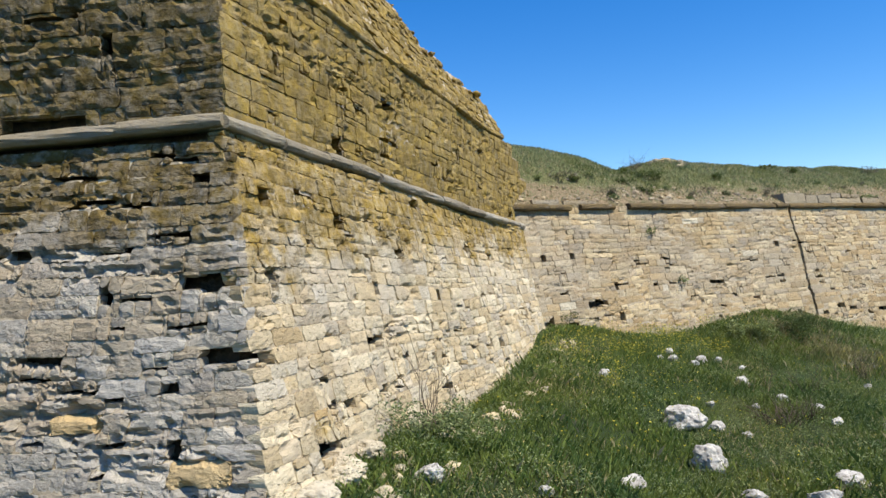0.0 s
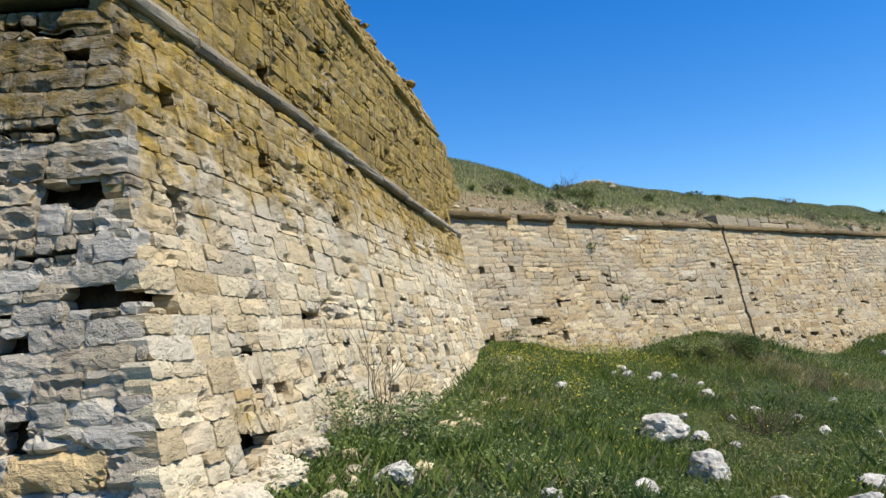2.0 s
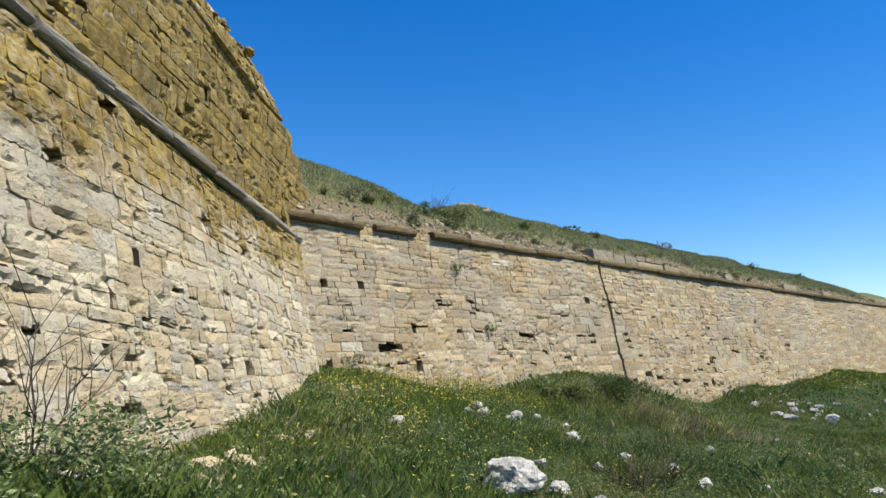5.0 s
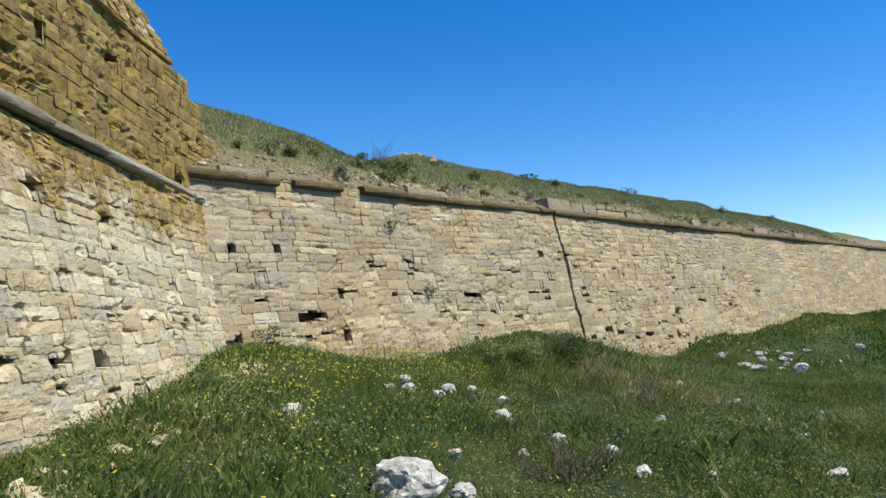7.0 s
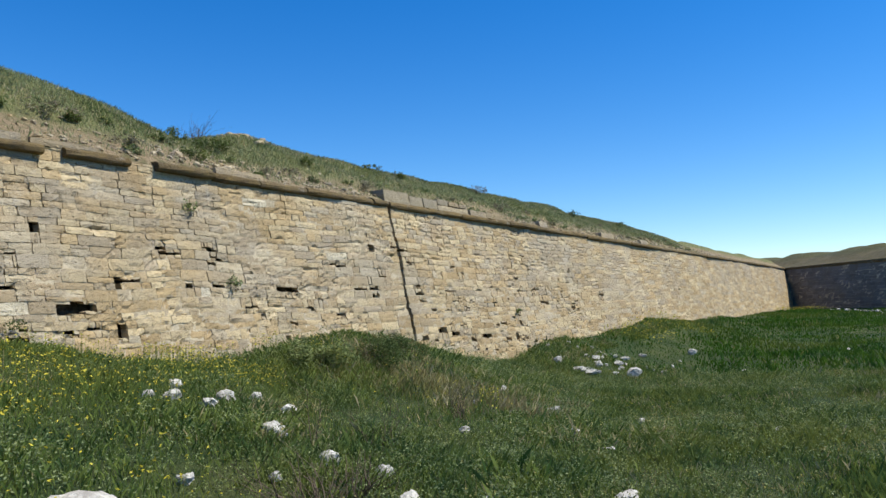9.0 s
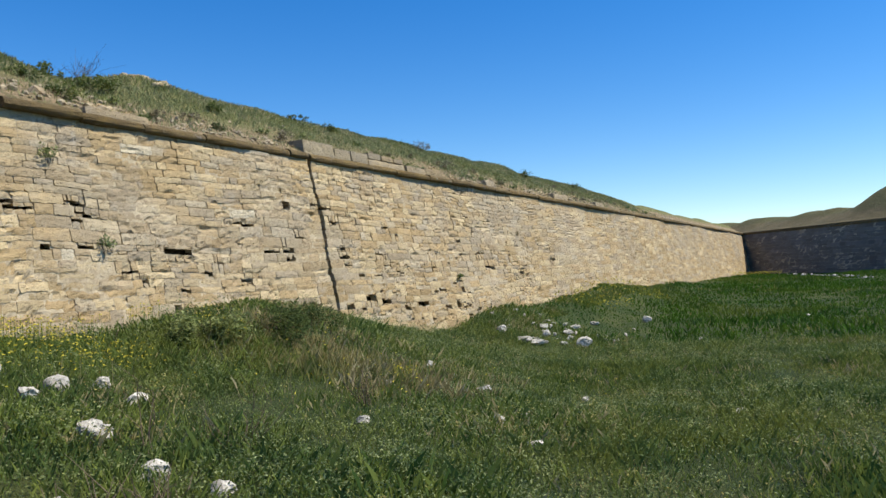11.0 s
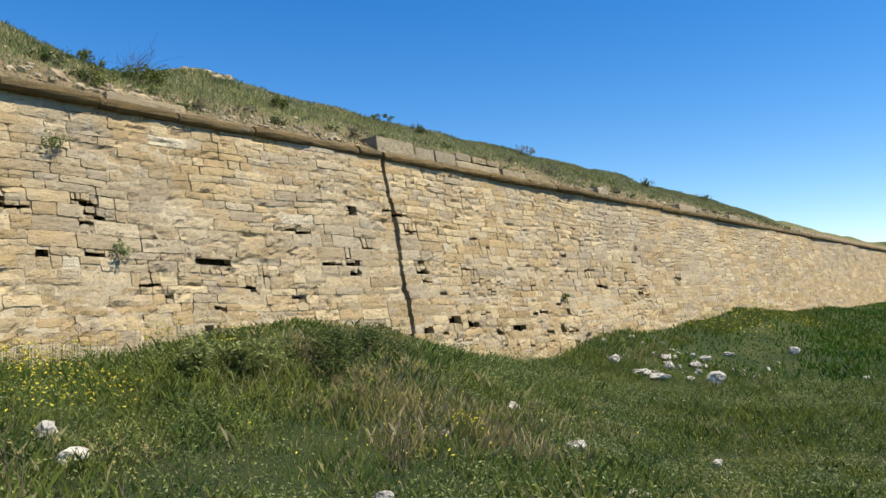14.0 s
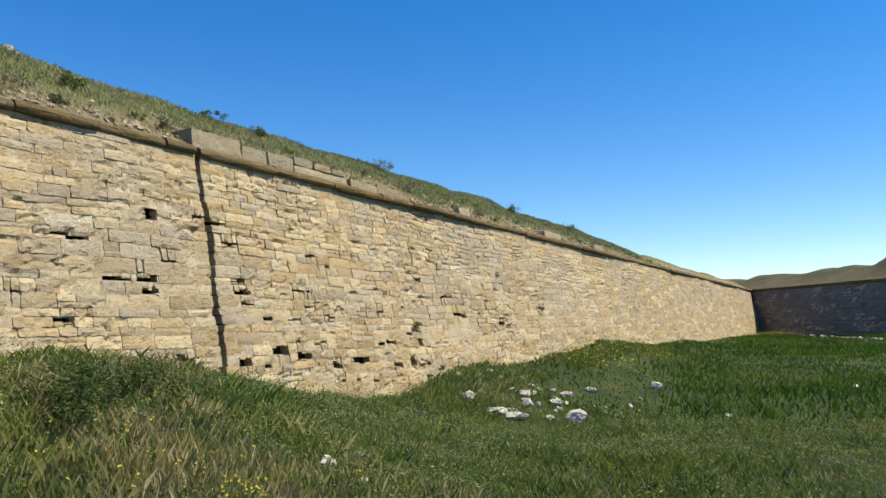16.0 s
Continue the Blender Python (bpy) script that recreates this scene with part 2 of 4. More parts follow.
# ---- plan: three battered faces, the far flank, ground levels ----
class Face:
    """A wall face: origin at z = 0, direction along it, outward normal, batter (inward metres per metre of height)."""

    def __init__(self, o, d, n, batter):
        self.o, self.d, self.n, self.batter = np.array(o), np.array(d), np.array(n), batter

    def at(self, s, z, out=0.0):
        p = self.o + self.d * s + self.n * (out - self.batter * z)
        return (p[0], p[1], z)


SAL = np.array((-1.13, 4.83))
INNER = np.array((2.20, 14.29))
RIGHT = Face(SAL, (0.332, 0.943), (0.943, -0.332), 0.22)
LEFT = Face(SAL, (-0.986, 0.165), (-0.165, -0.986), 0.257)
CURT = Face(INNER, (0.864, 0.503), (0.503, -0.864), 0.235)
UPR = Face((-1.65, 5.93), (0.332, 0.943), (0.943, -0.332), 0.0)
UPL = Face((-1.65, 5.93), (-0.986, 0.165), (-0.165, -0.986), 0.0)
FARC = INNER + CURT.d * 55.6
FLANK = Face(FARC, (-0.31, -0.951), (-0.951, 0.31), 0.235)


def bump1(s, c, w, h):
    return h * np.exp(-((s - c) / w) ** 2)


def cord_z(s):
    return 3.92 - 0.045 * (s - 0.9) - bump1(s, 6.0, 2.6, 0.05)


SWELLS = [(3.2, 12.8, 2.2, 0.07), (10.5, 14.5, 2.8, -0.255), (15.5, 19.0, 3.5, -0.247), (5.0, 15.2, 1.8, -0.129), (3.2, 8.0, 2.2, -0.112), (5.2, 10.2, 1.8, 0.053)]


def ground_z(x, y):
    """Level of the ditch floor, with the banks at the foot of the walls."""
    x, y = np.asarray(x, float), np.asarray(y, float)
    s = (x - INNER[0]) * CURT.d[0] + (y - INNER[1]) * CURT.d[1]
    d = (x - INNER[0]) * CURT.n[0] + (y - INNER[1]) * CURT.n[1]
    sr = (x - SAL[0]) * RIGHT.d[0] + (y - SAL[1]) * RIGHT.d[1]
    dr = (x - SAL[0]) * RIGHT.n[0] + (y - SAL[1]) * RIGHT.n[1]
    floor = 0.05 + 0.72 * smooth(s, 17, 46) + 0.10 * np.clip(d - 13, 0, 12) + 0.05 * np.clip(d - 5, 0, 10) * smooth(s, 13, 28)
    foot = 0.78 + bump1(s, -0.5, 3.2, 0.55) + bump1(s, 5.8, 2.3, 0.50) - bump1(s, 11.2, 1.6, 0.33) + bump1(s, 14.8, 1.5, 0.1) + bump1(s, 22.8, 2.6, 0.27)
    width = 2.9 - 1.45 * smooth(s, 3, 9) + bump1(s, 6.5, 2.0, 0.5)
    talus = np.maximum(foot - floor, 0) * np.exp(-(np.clip(d, 0, None) / width) ** 1.35)
    away = np.hypot(np.clip(dr, 0, None), np.clip(-sr, 0, None))
    footr = 0.93 + bump1(sr, 2.1, 1.1, 0.14) + 0.12 * smooth(sr, 6, 10)
    talr = np.maximum(footr - floor, 0) * np.exp(-(away / 2.7) ** 1.3)
    z = floor + np.maximum(talus, talr) + 0.12 * np.minimum(talus, talr)
    z = z + 1.0 * np.exp(-(x ** 2 + (y + 1.2) ** 2) / 4.2)
    for cx, cy, w, h in SWELLS:
        z = z + h * np.exp(-((x - cx) ** 2 + (y - cy) ** 2) / w ** 2)
    return z + 0.05 * lumps(x, y, 1.3, 0.4) + 0.025 * lumps(x, y, 4.1, 1.7)


def rampart_z(s, v):
    """Level of the earth behind the curtain: v metres behind its top edge."""
    s, v = np.asarray(s, float), np.asarray(v, float)
    crest = 1.43 + bump1(s, 1.5, 2.0, 0.36) - bump1(s, 5.2, 1.1, 0.25) - 0.36 * smooth(s, 20, 50)
    rise = smooth(v, -0.4, 2.9) * crest - 0.22 * np.clip(v - 3.3, 0, 9)
    return 3.79 + 0.11 * smooth(v, 0.02, 0.16) + rise + 0.06 * lumps(s, v, 2.2, 0.9) * smooth(v, 0.2, 0.8) + 0.09 * lumps(s, v, 0.9, 2.2) * smooth(v, 0.5, 2)


def rampart_at(s, v):
    p = CURT.o + CURT.d * s - CURT.n * (0.235 * 3.9 + v)
    return (p[0], p[1], float(rampart_z(s, v)))


# ---- masonry ----
def courses(rng, z0, z1, low, high):
    z, rows = z0, []
    while z < z1 - 0.5 * low:
        h = rng.uniform(low, high)
        if z + h > z1 - 0.5 * low:
            h = z1 - z
        rows.append((z, z + h))
        z += h
    return rows


def ragged(holes, seed):
    """Break each wide hole into slices of uneven height, so that no edge runs straight."""
    rg, out = random.Random(seed), []
    for s, z, w, h in holes:
        n = 1 if w < 0.16 else 2 if w < 0.26 else 3
        for i in range(n):
            k = h * (rg.uniform(0.85, 1.1) if n == 1 else rg.uniform(0.55, 1.1))
            out.append((s + w * ((i + 0.5) / n - 0.5) + rg.uniform(-0.01, 0.01), z + rg.uniform(-0.3, 0.3) * (h - k) + rg.uniform(-0.012, 0.012), w / n * rg.uniform(0.92, 1.12), k))
    return out


def slits(seed, n, s0, s1, z0, z1, wide, high):
    """Small washed-out joints, (s, z, width, height), thicker towards the foot of the wall."""
    rg = random.Random(seed)
    return [(rg.uniform(s0, s1), z0 + (z1 - z0) * rg.random() ** 1.5, rg.uniform(0.3, 1.0) * wide, rg.uniform(0.5, 1.0) * high) for _ in range(n)]


def pierce(stones, holes):
    """Cut the stones round rectangular holes (s, z, width, height)."""
    for hs, hz, hw, hh in holes:
        l, r, lo, hi = hs - hw / 2, hs + hw / 2, hz - hh / 2, hz + hh / 2
        out = []
        for s0, s1, a, b in stones:
            if s1 <= l or s0 >= r or b <= lo or a >= hi:
                out.append((s0, s1, a, b))
                continue
            m0, m1 = max(s0, l), min(s1, r)
            out += [c for c in ((s0, m0, a, b), (m1, s1, a, b), (m0, m1, a, max(a, lo)), (m0, m1, min(b, hi), b)) if c[1] - c[0] > 0.035 and c[3] - c[2] > 0.03]
        stones = out
    return stones


def cells(rng, z0, z1, start, end, low, high, holes=(), crack=None, lengths=(0.2, 0.62)):
    """Stones (s0, s1, z0, z1) of a coursed wall with some split courses and tall stones."""
    out = []
    for a, b in courses(rng, z0, z1, low, high):
        zm = (a + b) / 2
        s, stop = start(zm), end(zm)
        gap = []
        if crack:
            c, w = crack(zm)
            gap.append((c - w / 2, c + w / 2))
        gap.append((stop, stop + 1))
        for g0, g1 in gap:
            while s < g0 - 0.03:
                e = s + rng.uniform(*lengths) * (0.75 + 1.6 * (b - a)) * (1.7 if s > 17 else 1.0)
                if g0 - e < 0.14:
                    e = g0 if g0 - s < 0.75 else (s + g0) / 2
                if b - a > 0.13 and rng.random() < 0.2:
                    m = a + (b - a) * rng.uniform(0.35, 0.65)
                    k = s + (e - s) * rng.uniform(0.35, 0.65)
                    out.append((s, e, a, m))
                    out += [(s, k, m, b), (k, e, m, b)] if e - s > 0.3 else [(s, e, m, b)]
                else:
                    out.append((s, e, a, b))
                s = e
            s = max(s, g1)
    return pierce(out, holes)


def weather(amount, seed, split):
    """How far a wall face is eaten away at (s, z): bedding cracks, pockets and fine roughness."""
    def wear(s, z):
        bed = noise.noise((s * 1.5 + seed, z * 7.0, seed))
        region = noise.noise((s * 0.75, z * 1.5 + seed, 9.1))
        slit = max(0.0, 1 - abs(bed) / 0.08) * min(1.0, max(0.0, (region + split) / 0.25))
        pock = max(0.0, noise.noise((s * 4.3, z * 10.3 + seed, 2.2)) - 0.34 + 0.25 * min(0.0, region))
        fine = noise.noise((s * 10.0, z * 27.0, seed))
        return -amount * (1.3 * slit + 4.0 * pock + 0.22 * (fine + 0.4))
    return wear


def stone_mesh(rng, place, c, rough, wear=None, step=0.05):
    """Vertices and faces of one hewn, worn stone: an uneven outline, a broken edge and an eaten front."""
    s0, s1, a, b = c[:4]
    g = rng.uniform(0.001, 0.005)
    s0, s1, a, b = s0 + g, s1 - g, a + g, b - g
    w, h = max(s1 - s0, 0.025), max(b - a, 0.02)
    nx, ny = max(2, min(16, round(w / step))), max(2, min(8, round(h / step)))
    j = min(0.007 * rough, 0.10 * min(w, h))
    depth = rng.uniform(-0.010, 0.009) * rough
    tilt_s, tilt_z = rng.uniform(-0.007, 0.007) * rough, rng.uniform(-0.010, 0.012) * rough
    lump = 0.0018 * rough
    V, F = [], []
    for q in range(ny + 1):
        for i in range(nx + 1):
            ex, ez = i in (0, nx), q in (0, ny)
            s = s0 + w * i / nx + (rng.uniform(-j, j) if ex else rng.uniform(-0.25, 0.25) * w / nx)
            z = a + h * q / ny + (rng.uniform(-j, j) if ez else rng.uniform(-0.25, 0.25) * h / ny)
            if ex and ez:
                p = rng.uniform(0.0, 0.014) * rough
                s += p if i == 0 else -p
                z += p * 0.6 if q == 0 else -p * 0.6
            out = depth + tilt_s * (i / nx - 0.5) + tilt_z * (q / ny - 0.5) + rng.uniform(-lump, lump)
            out -= rng.uniform(0.001, 0.010) * rough if ex or ez else 0
            out += wear(s, z) if wear else 0
            V.append((s, z, out))
    m = nx + 1
    F = [(q * m + i, q * m + i + 1, q * m + m + i + 1, q * m + m + i) for q in range(ny) for i in range(nx)]
    ring = list(range(nx)) + [q * m + nx for q in range(ny)] + [ny * m + i for i in range(nx, 0, -1)] + [q * m for q in range(ny, 0, -1)]
    n, o = len(ring), len(V)
    V += [(V[i][0], V[i][1], min(-0.15, V[i][2] - 0.05)) for i in ring]
    F += [(o + i, o + (i + 1) % n, ring[(i + 1) % n], ring[i]) for i in range(n)]
    return [place(*p) for p in V], F


def mortar_bed(wall, place, cs, wear, flush, deep, step, holes, crack, corner, far=99.0):
    """The mortar behind and between the stones: one uneven sheet with the holes left open."""
    s0, s1 = min(c[0] for c in cs), max(c[1] for c in cs)
    z0, z1 = min(c[2] for c in cs), max(c[3] for c in cs)
    ss = list(np.arange(s0, min(s1, far), step)) + list(np.arange(far, s1, 0.3))
    zs = list(np.arange(z0, z1, step)) + [z1]
    ends = [(min(c[0] for c in cs if c[2] - 0.02 <= z <= c[3] + 0.02), max(c[1] for c in cs if c[2] - 0.02 <= z <= c[3] + 0.02)) if any(c[2] - 0.02 <= z <= c[3] + 0.02 for c in cs) else (1, 0) for z in zs]
    V, F, m = [], [], len(ss)
    for z in zs:
        for s in ss:
            back = flush + deep * max(0.0, min(1.0, 0.2 + 1.9 * noise.noise((s * 1.2, z * 1.9, 4.4)) + 0.3 * (z - 2.2)))
            V.append(place(s, z, min(wear(s, z), wear(s, z + 0.4 * step)) - back))
    for q in range(len(zs) - 1):
        z = (zs[q] + zs[q + 1]) / 2
        for i in range(m - 1):
            s = (ss[i] + ss[i + 1]) / 2
            if s < ends[q][0] + (0.05 if corner else 0.0) or s > ends[q][1] - 0.02:
                continue
            if crack and abs(s - crack(z)[0]) < crack(z)[1] / 2 + 0.02:
                continue
            if any(abs(s - h[0]) < h[2] / 2 + 0.01 and abs(z - h[1]) < h[3] / 2 + 0.01 for h in holes):
                continue
            F.append((q * m + i, q * m + i + 1, q * m + m + i + 1, q * m + m + i))
    tagged(part("mortar", (V, F), MORTAR, wall), kind="stuff")


def lay(wall, place, cs, material, seed, rough, near, worn=0.02, split=0.0, step=0.05, flush=0.004, deep=0.012, special=(), holes=(), crack=None, corner=None, far=99.0):
    """Lay the stones of one wall: the nearest as parts of their own, the rest joined, and the mortar behind them."""
    rng = random.Random(seed)
    raw = weather(worn, seed * 3.7, split)

    def wear(s, z):
        return raw(s, z) * (min(1.0, max(0.25, 0.25 + 2.0 * (s - corner(z)))) if corner else 1.0)

    order = sorted(range(len(cs)), key=lambda i: abs((cs[i][0] + cs[i][1]) / 2 - near))
    single = set(order[:300])
    V, F = [], []
    for i, c in enumerate(cs):
        odd = [m for s, z, m in special if c[0] <= s < c[1] and c[2] <= z < c[3]]
        v, f = stone_mesh(rng, place, c, rough if c[0] < far else 0.45 * rough, wear, step if c[0] < far else 0.16)
        if i in single or odd:
            part("stone", (v, f), odd[0] if odd else material, wall, "pale dressed stone" if odd and odd[0] is STONE_PALE else "orange stained stone" if odd else "")
        else:
            o = len(V)
            V.extend(v)
            F.extend([tuple(x + o for x in q) for q in f])
    if V:
        tagged(part("stonework", (V, F), material, wall), kind="stuff")
    mortar_bed(wall, place, cs, wear, flush, deep, max(0.035, step), holes, crack, corner, far)


def solid(name, bottom, top, material, label):
    """A closed prism between two rings of points."""
    n = len(bottom)
    F = [tuple(range(n))[::-1], tuple(range(n, 2 * n))] + [(i, (i + 1) % n, n + (i + 1) % n, n + i) for i in range(n)]
    ob = part(name, (list(bottom) + list(top), F), material)
    return tagged(ob, label, "wall", kind="structure")


def inner_mass(back, z, faces, ends):
    """Corner points of the core of the bastion at one level, set back behind its two faces."""
    r, l = faces
    a = Matrix(((r.d[0], -l.d[0]), (r.d[1], -l.d[1])))
    p, q = np.array(r.at(0, z, -back)[:2]), np.array(l.at(0, z, -back)[:2])
    k = a.inverted() @ Vector(q - p)
    c = p + r.d * k[0]
    return [(c[0], c[1], z), r.at(ends[0], z, -back), r.at(ends[0], z, -7), l.at(ends[1], z, -7), l.at(ends[1], z, -back)]


# curtain wall
def crack_line(z):
    return 8.24 + 0.02 * math.sin(2.1 * z + 2) + 0.014 * math.sin(5 * z + 1) + 0.012 * math.sin(17 * z), 0.085 + 0.015 * math.sin(5 * z)


CURTAIN_HOLES = [(0.16, 2.85, 0.12, 0.14), (0.91, 2.83, 0.13, 0.14), (1.31, 1.86, 0.52, 0.14), (1.89, 1.57, 0.12, 0.18), (-0.06, 1.54, 0.26, 0.21), (0.56, 1.46, 0.24, 0.13), (1.93, 2.16, 0.08, 0.15), (2.12, 2.19, 0.28, 0.04),
                 (4.99, 2.09, 0.45, 0.08), (6.85, 2.11, 0.34, 0.045), (7.25, 2.12, 0.28, 0.05), (7.28, 2.0, 0.26, 0.065), (7.40, 2.88, 0.15, 0.14), (8.7, 1.99, 0.3, 0.06), (8.59, 1.13, 0.2, 0.1), (9.24, 1.26, 0.3, 0.1),
                 (9.72, 1.14, 0.3, 0.11), (11.01, 1.04, 0.4, 0.11), (7.67, 1.18, 0.2, 0.09), (6.19, 1.67, 0.2, 0.07), (5.47, 1.79, 0.16, 0.06), (4.99, 1.52, 0.16, 0.06), (4.8, 1.29, 0.11, 0.07), (2.8, 2.58, 0.38, 0.04),
                 (3.68, 2.54, 0.36, 0.03), (3.53, 2.67, 0.28, 0.03), (3.06, 2.11, 0.12, 0.09), (3.58, 2.1, 0.2, 0.05), (8.6, 2.64, 0.28, 0.05), (12.83, 1.3, 0.14, 0.12), (18.76, 1.97, 0.4, 0.09), (14.55, 1.76, 0.5, 0.07),
                 (10.4, 0.98, 0.2, 0.09), (12.47, 0.93, 0.2, 0.13), (10.2, 2.62, 0.25, 0.04), (14.1, 2.1, 0.3, 0.05), (11.9, 1.3, 0.3, 0.06), (9.1, 1.65, 0.2, 0.05), (16.4, 1.6, 0.3, 0.07), (13.2, 2.4, 0.2, 0.05)]
CURTAIN_HOLES = ragged(CURTAIN_HOLES + slits(51, 62, 0.3, 17, 0.75, 3.3, 0.26, 0.036) + slits(52, 13, 8.4, 13, 0.7, 1.5, 0.24, 0.07), 1)
rng = random.Random(11)
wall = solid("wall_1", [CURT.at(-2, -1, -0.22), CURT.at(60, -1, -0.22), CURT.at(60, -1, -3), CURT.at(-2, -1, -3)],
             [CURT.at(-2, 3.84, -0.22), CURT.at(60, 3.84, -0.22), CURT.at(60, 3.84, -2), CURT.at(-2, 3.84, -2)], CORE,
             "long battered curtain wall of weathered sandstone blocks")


def on_curtain(s, z, out):
    zz = z + 0.016 * math.sin(1.1 * s + 2 * z) + 0.009 * math.sin(3.3 * s - z) + 0.02 * noise.noise((s * 0.9, z * 1.6, 5.5)) * min(1, max(0, 3.9 - z))
    return CURT.at(s, zz, out + 0.03 * math.sin(0.55 * s + 1.1 * z) + 0.015 * noise.noise((s * 1.3, z * 1.7, 0.4)))


lay(wall, on_curtain, cells(rng, 0.2, 3.9, lambda z: -0.062 * z - 0.2, lambda z: 59, 0.085, 0.165, CURTAIN_HOLES, crack_line, (0.16, 0.58)), STONE_C, 3, 0.8, 6.0, 0.026, 0.06, 0.045, 0.008, 0.022,
    [(4.76, 3.5, STONE_PALE), (6.53, 2.71, STONE_PALE), (0.42, 1.86, STONE_PALE), (3.33, 2.0, STONE_PALE)], CURTAIN_HOLES, crack_line, None, 17.0)

# bastion, right face below the cordon
RIGHT_HOLES = [(1.22, 3.34, 0.14, 0.15), (2.46, 3.22, 0.17, 0.17), (1.06, 2.64, 0.13, 0.17), (2.95, 2.52, 0.13, 0.16), (1.48, 1.57, 0.17, 0.09), (1.78, 1.54, 0.22, 0.08), (2.55, 1.52, 0.24, 0.09), (1.26, 1.28, 0.36, 0.12),
               (2.67, 1.99, 0.4, 0.06), (4.41, 1.64, 0.26, 0.08), (3.71, 2.93, 0.26, 0.09), (4.62, 3.56, 0.3, 0.14), (0.62, 2.10, 0.34, 0.09), (6.17, 1.64, 0.28, 0.11), (6.77, 1.56, 0.26, 0.14), (4.26, 1.29, 0.32, 0.08),
               (6.42, 3.03, 0.22, 0.15), (4.65, 2.42, 0.1, 0.13), (8.87, 1.82, 0.18, 0.09), (1.9, 3.42, 0.3, 0.04), (5.6, 2.2, 0.2, 0.05), (7.6, 2.9, 0.2, 0.1), (3.3, 1.75, 0.16, 0.06)]
RIGHT_HOLES = ragged([(s, z * (1 + 0.045 * (s - 0.9) / 3.9), w, h) for s, z, w, h in RIGHT_HOLES + slits(53, 34, 1.0, 9.5, 1.0, 3.4, 0.26, 0.05)], 2)
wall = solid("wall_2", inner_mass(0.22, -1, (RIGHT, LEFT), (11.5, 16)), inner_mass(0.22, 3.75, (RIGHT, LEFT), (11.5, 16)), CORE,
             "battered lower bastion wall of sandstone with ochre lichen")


def on_right(s, z, out):
    zz = z + (cord_z(s) - 3.93) * z / 3.9 + 0.02 * math.sin(1.3 * s + 2 * z) + 0.03 * noise.noise((s * 1.1, z * 1.8, 2.5)) * min(1, max(0, 3.8 - z))
    return RIGHT.at(s, zz, out + 0.03 * math.sin(0.8 * s + 1.3 * z) - 0.0)


lay(wall, on_right, cells(rng, 0.0, 3.86, lambda z: 0.2227 * z, lambda z: 10.25 + 0.105 * z, 0.10, 0.20, RIGHT_HOLES, None, (0.16, 0.5)), STONE_R, 5, 0.95, 2.5, 0.032, 0.03, 0.032, 0.012, 0.016,
    [(1.14, 2.2, STONE_ORANGE), (1.2, 1.56, STONE_ORANGE), (4.9, 1.55, STONE_ORANGE)], RIGHT_HOLES, None, lambda z: 0.2227 * z)

# bastion, left face
LEFT_HOLES = [(1.58, 2.61, 0.08, 0.15), (0.74, 2.66, 0.42, 0.13), (1.01, 1.9, 0.14, 0.07), (0.93, 1.46, 0.10, 0.18), (0.55, 2.12, 0.42, 0.11), (2.07, 2.13, 0.36, 0.06), (0.34, 1.72, 0.09, 0.11), (0.85, 3.49, 0.14, 0.07),
              (2.4, 2.93, 0.19, 0.08), (1.4, 3.3, 0.3, 0.03), (1.1, 3.05, 0.35, 0.03), (2.0, 3.55, 0.4, 0.04), (0.9, 2.35, 0.3, 0.03)]
LEFT_HOLES = ragged(LEFT_HOLES + slits(54, 26, 0.9, 3.2, 1.0, 3.7, 0.36, 0.034), 3)
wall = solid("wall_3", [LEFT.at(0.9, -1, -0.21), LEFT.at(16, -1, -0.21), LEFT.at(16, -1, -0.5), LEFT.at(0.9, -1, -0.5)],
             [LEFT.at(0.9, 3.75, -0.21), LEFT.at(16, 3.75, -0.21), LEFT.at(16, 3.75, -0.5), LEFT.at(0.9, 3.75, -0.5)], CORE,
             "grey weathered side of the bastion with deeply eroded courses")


def on_left(s, z, out):
    return LEFT.at(s, z + 0.02 * math.sin(1.7 * s + z), out + 0.03 * math.sin(1.1 * s + 2.3 * z) * min(1, s))


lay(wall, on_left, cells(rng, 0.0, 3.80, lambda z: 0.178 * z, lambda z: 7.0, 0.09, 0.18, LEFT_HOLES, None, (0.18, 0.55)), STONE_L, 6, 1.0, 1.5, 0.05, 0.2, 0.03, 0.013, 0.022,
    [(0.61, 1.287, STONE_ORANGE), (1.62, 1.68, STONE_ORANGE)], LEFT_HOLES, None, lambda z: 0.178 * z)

# bastion above the cordon
UP_HOLES = [(0.87, 4.65, 0.12, 0.17), (1.97, 4.02, 0.3, 0.2), (3.31, 4.71, 0.3, 0.14), (5.97, 4.45, 0.16, 0.24), (9.16, 3.73, 0.3, 0.15), (3.9, 4.95, 0.3, 0.06), (7.4, 4.7, 0.2, 0.1), (2.6, 4.5, 0.3, 0.05), (4.9, 4.2, 0.3, 0.05)]
UP_HOLES = ragged([(s, z + 0.036 * s, w, h) for s, z, w, h in UP_HOLES + slits(55, 20, 0.3, 8.5, 4.0, 5.1, 0.3, 0.04)], 4)
LEFT_UP_HOLES = [(1.01, 4.65, 0.10, 0.17), (1.6, 4.05, 0.78, 0.09), (2.3, 4.1, 0.5, 0.06), (0.5, 5.2, 0.4, 0.04), (1.5, 4.9, 0.5, 0.03)]
wall = solid("wall_4", inner_mass(0.2, 3.7, (UPR, UPL), (10.1, 15)), inner_mass(0.24, 5.1, (UPR, UPL), (8.6, 15)), CORE,
             "upper bastion wall of tan sandstone with yellow lichen")


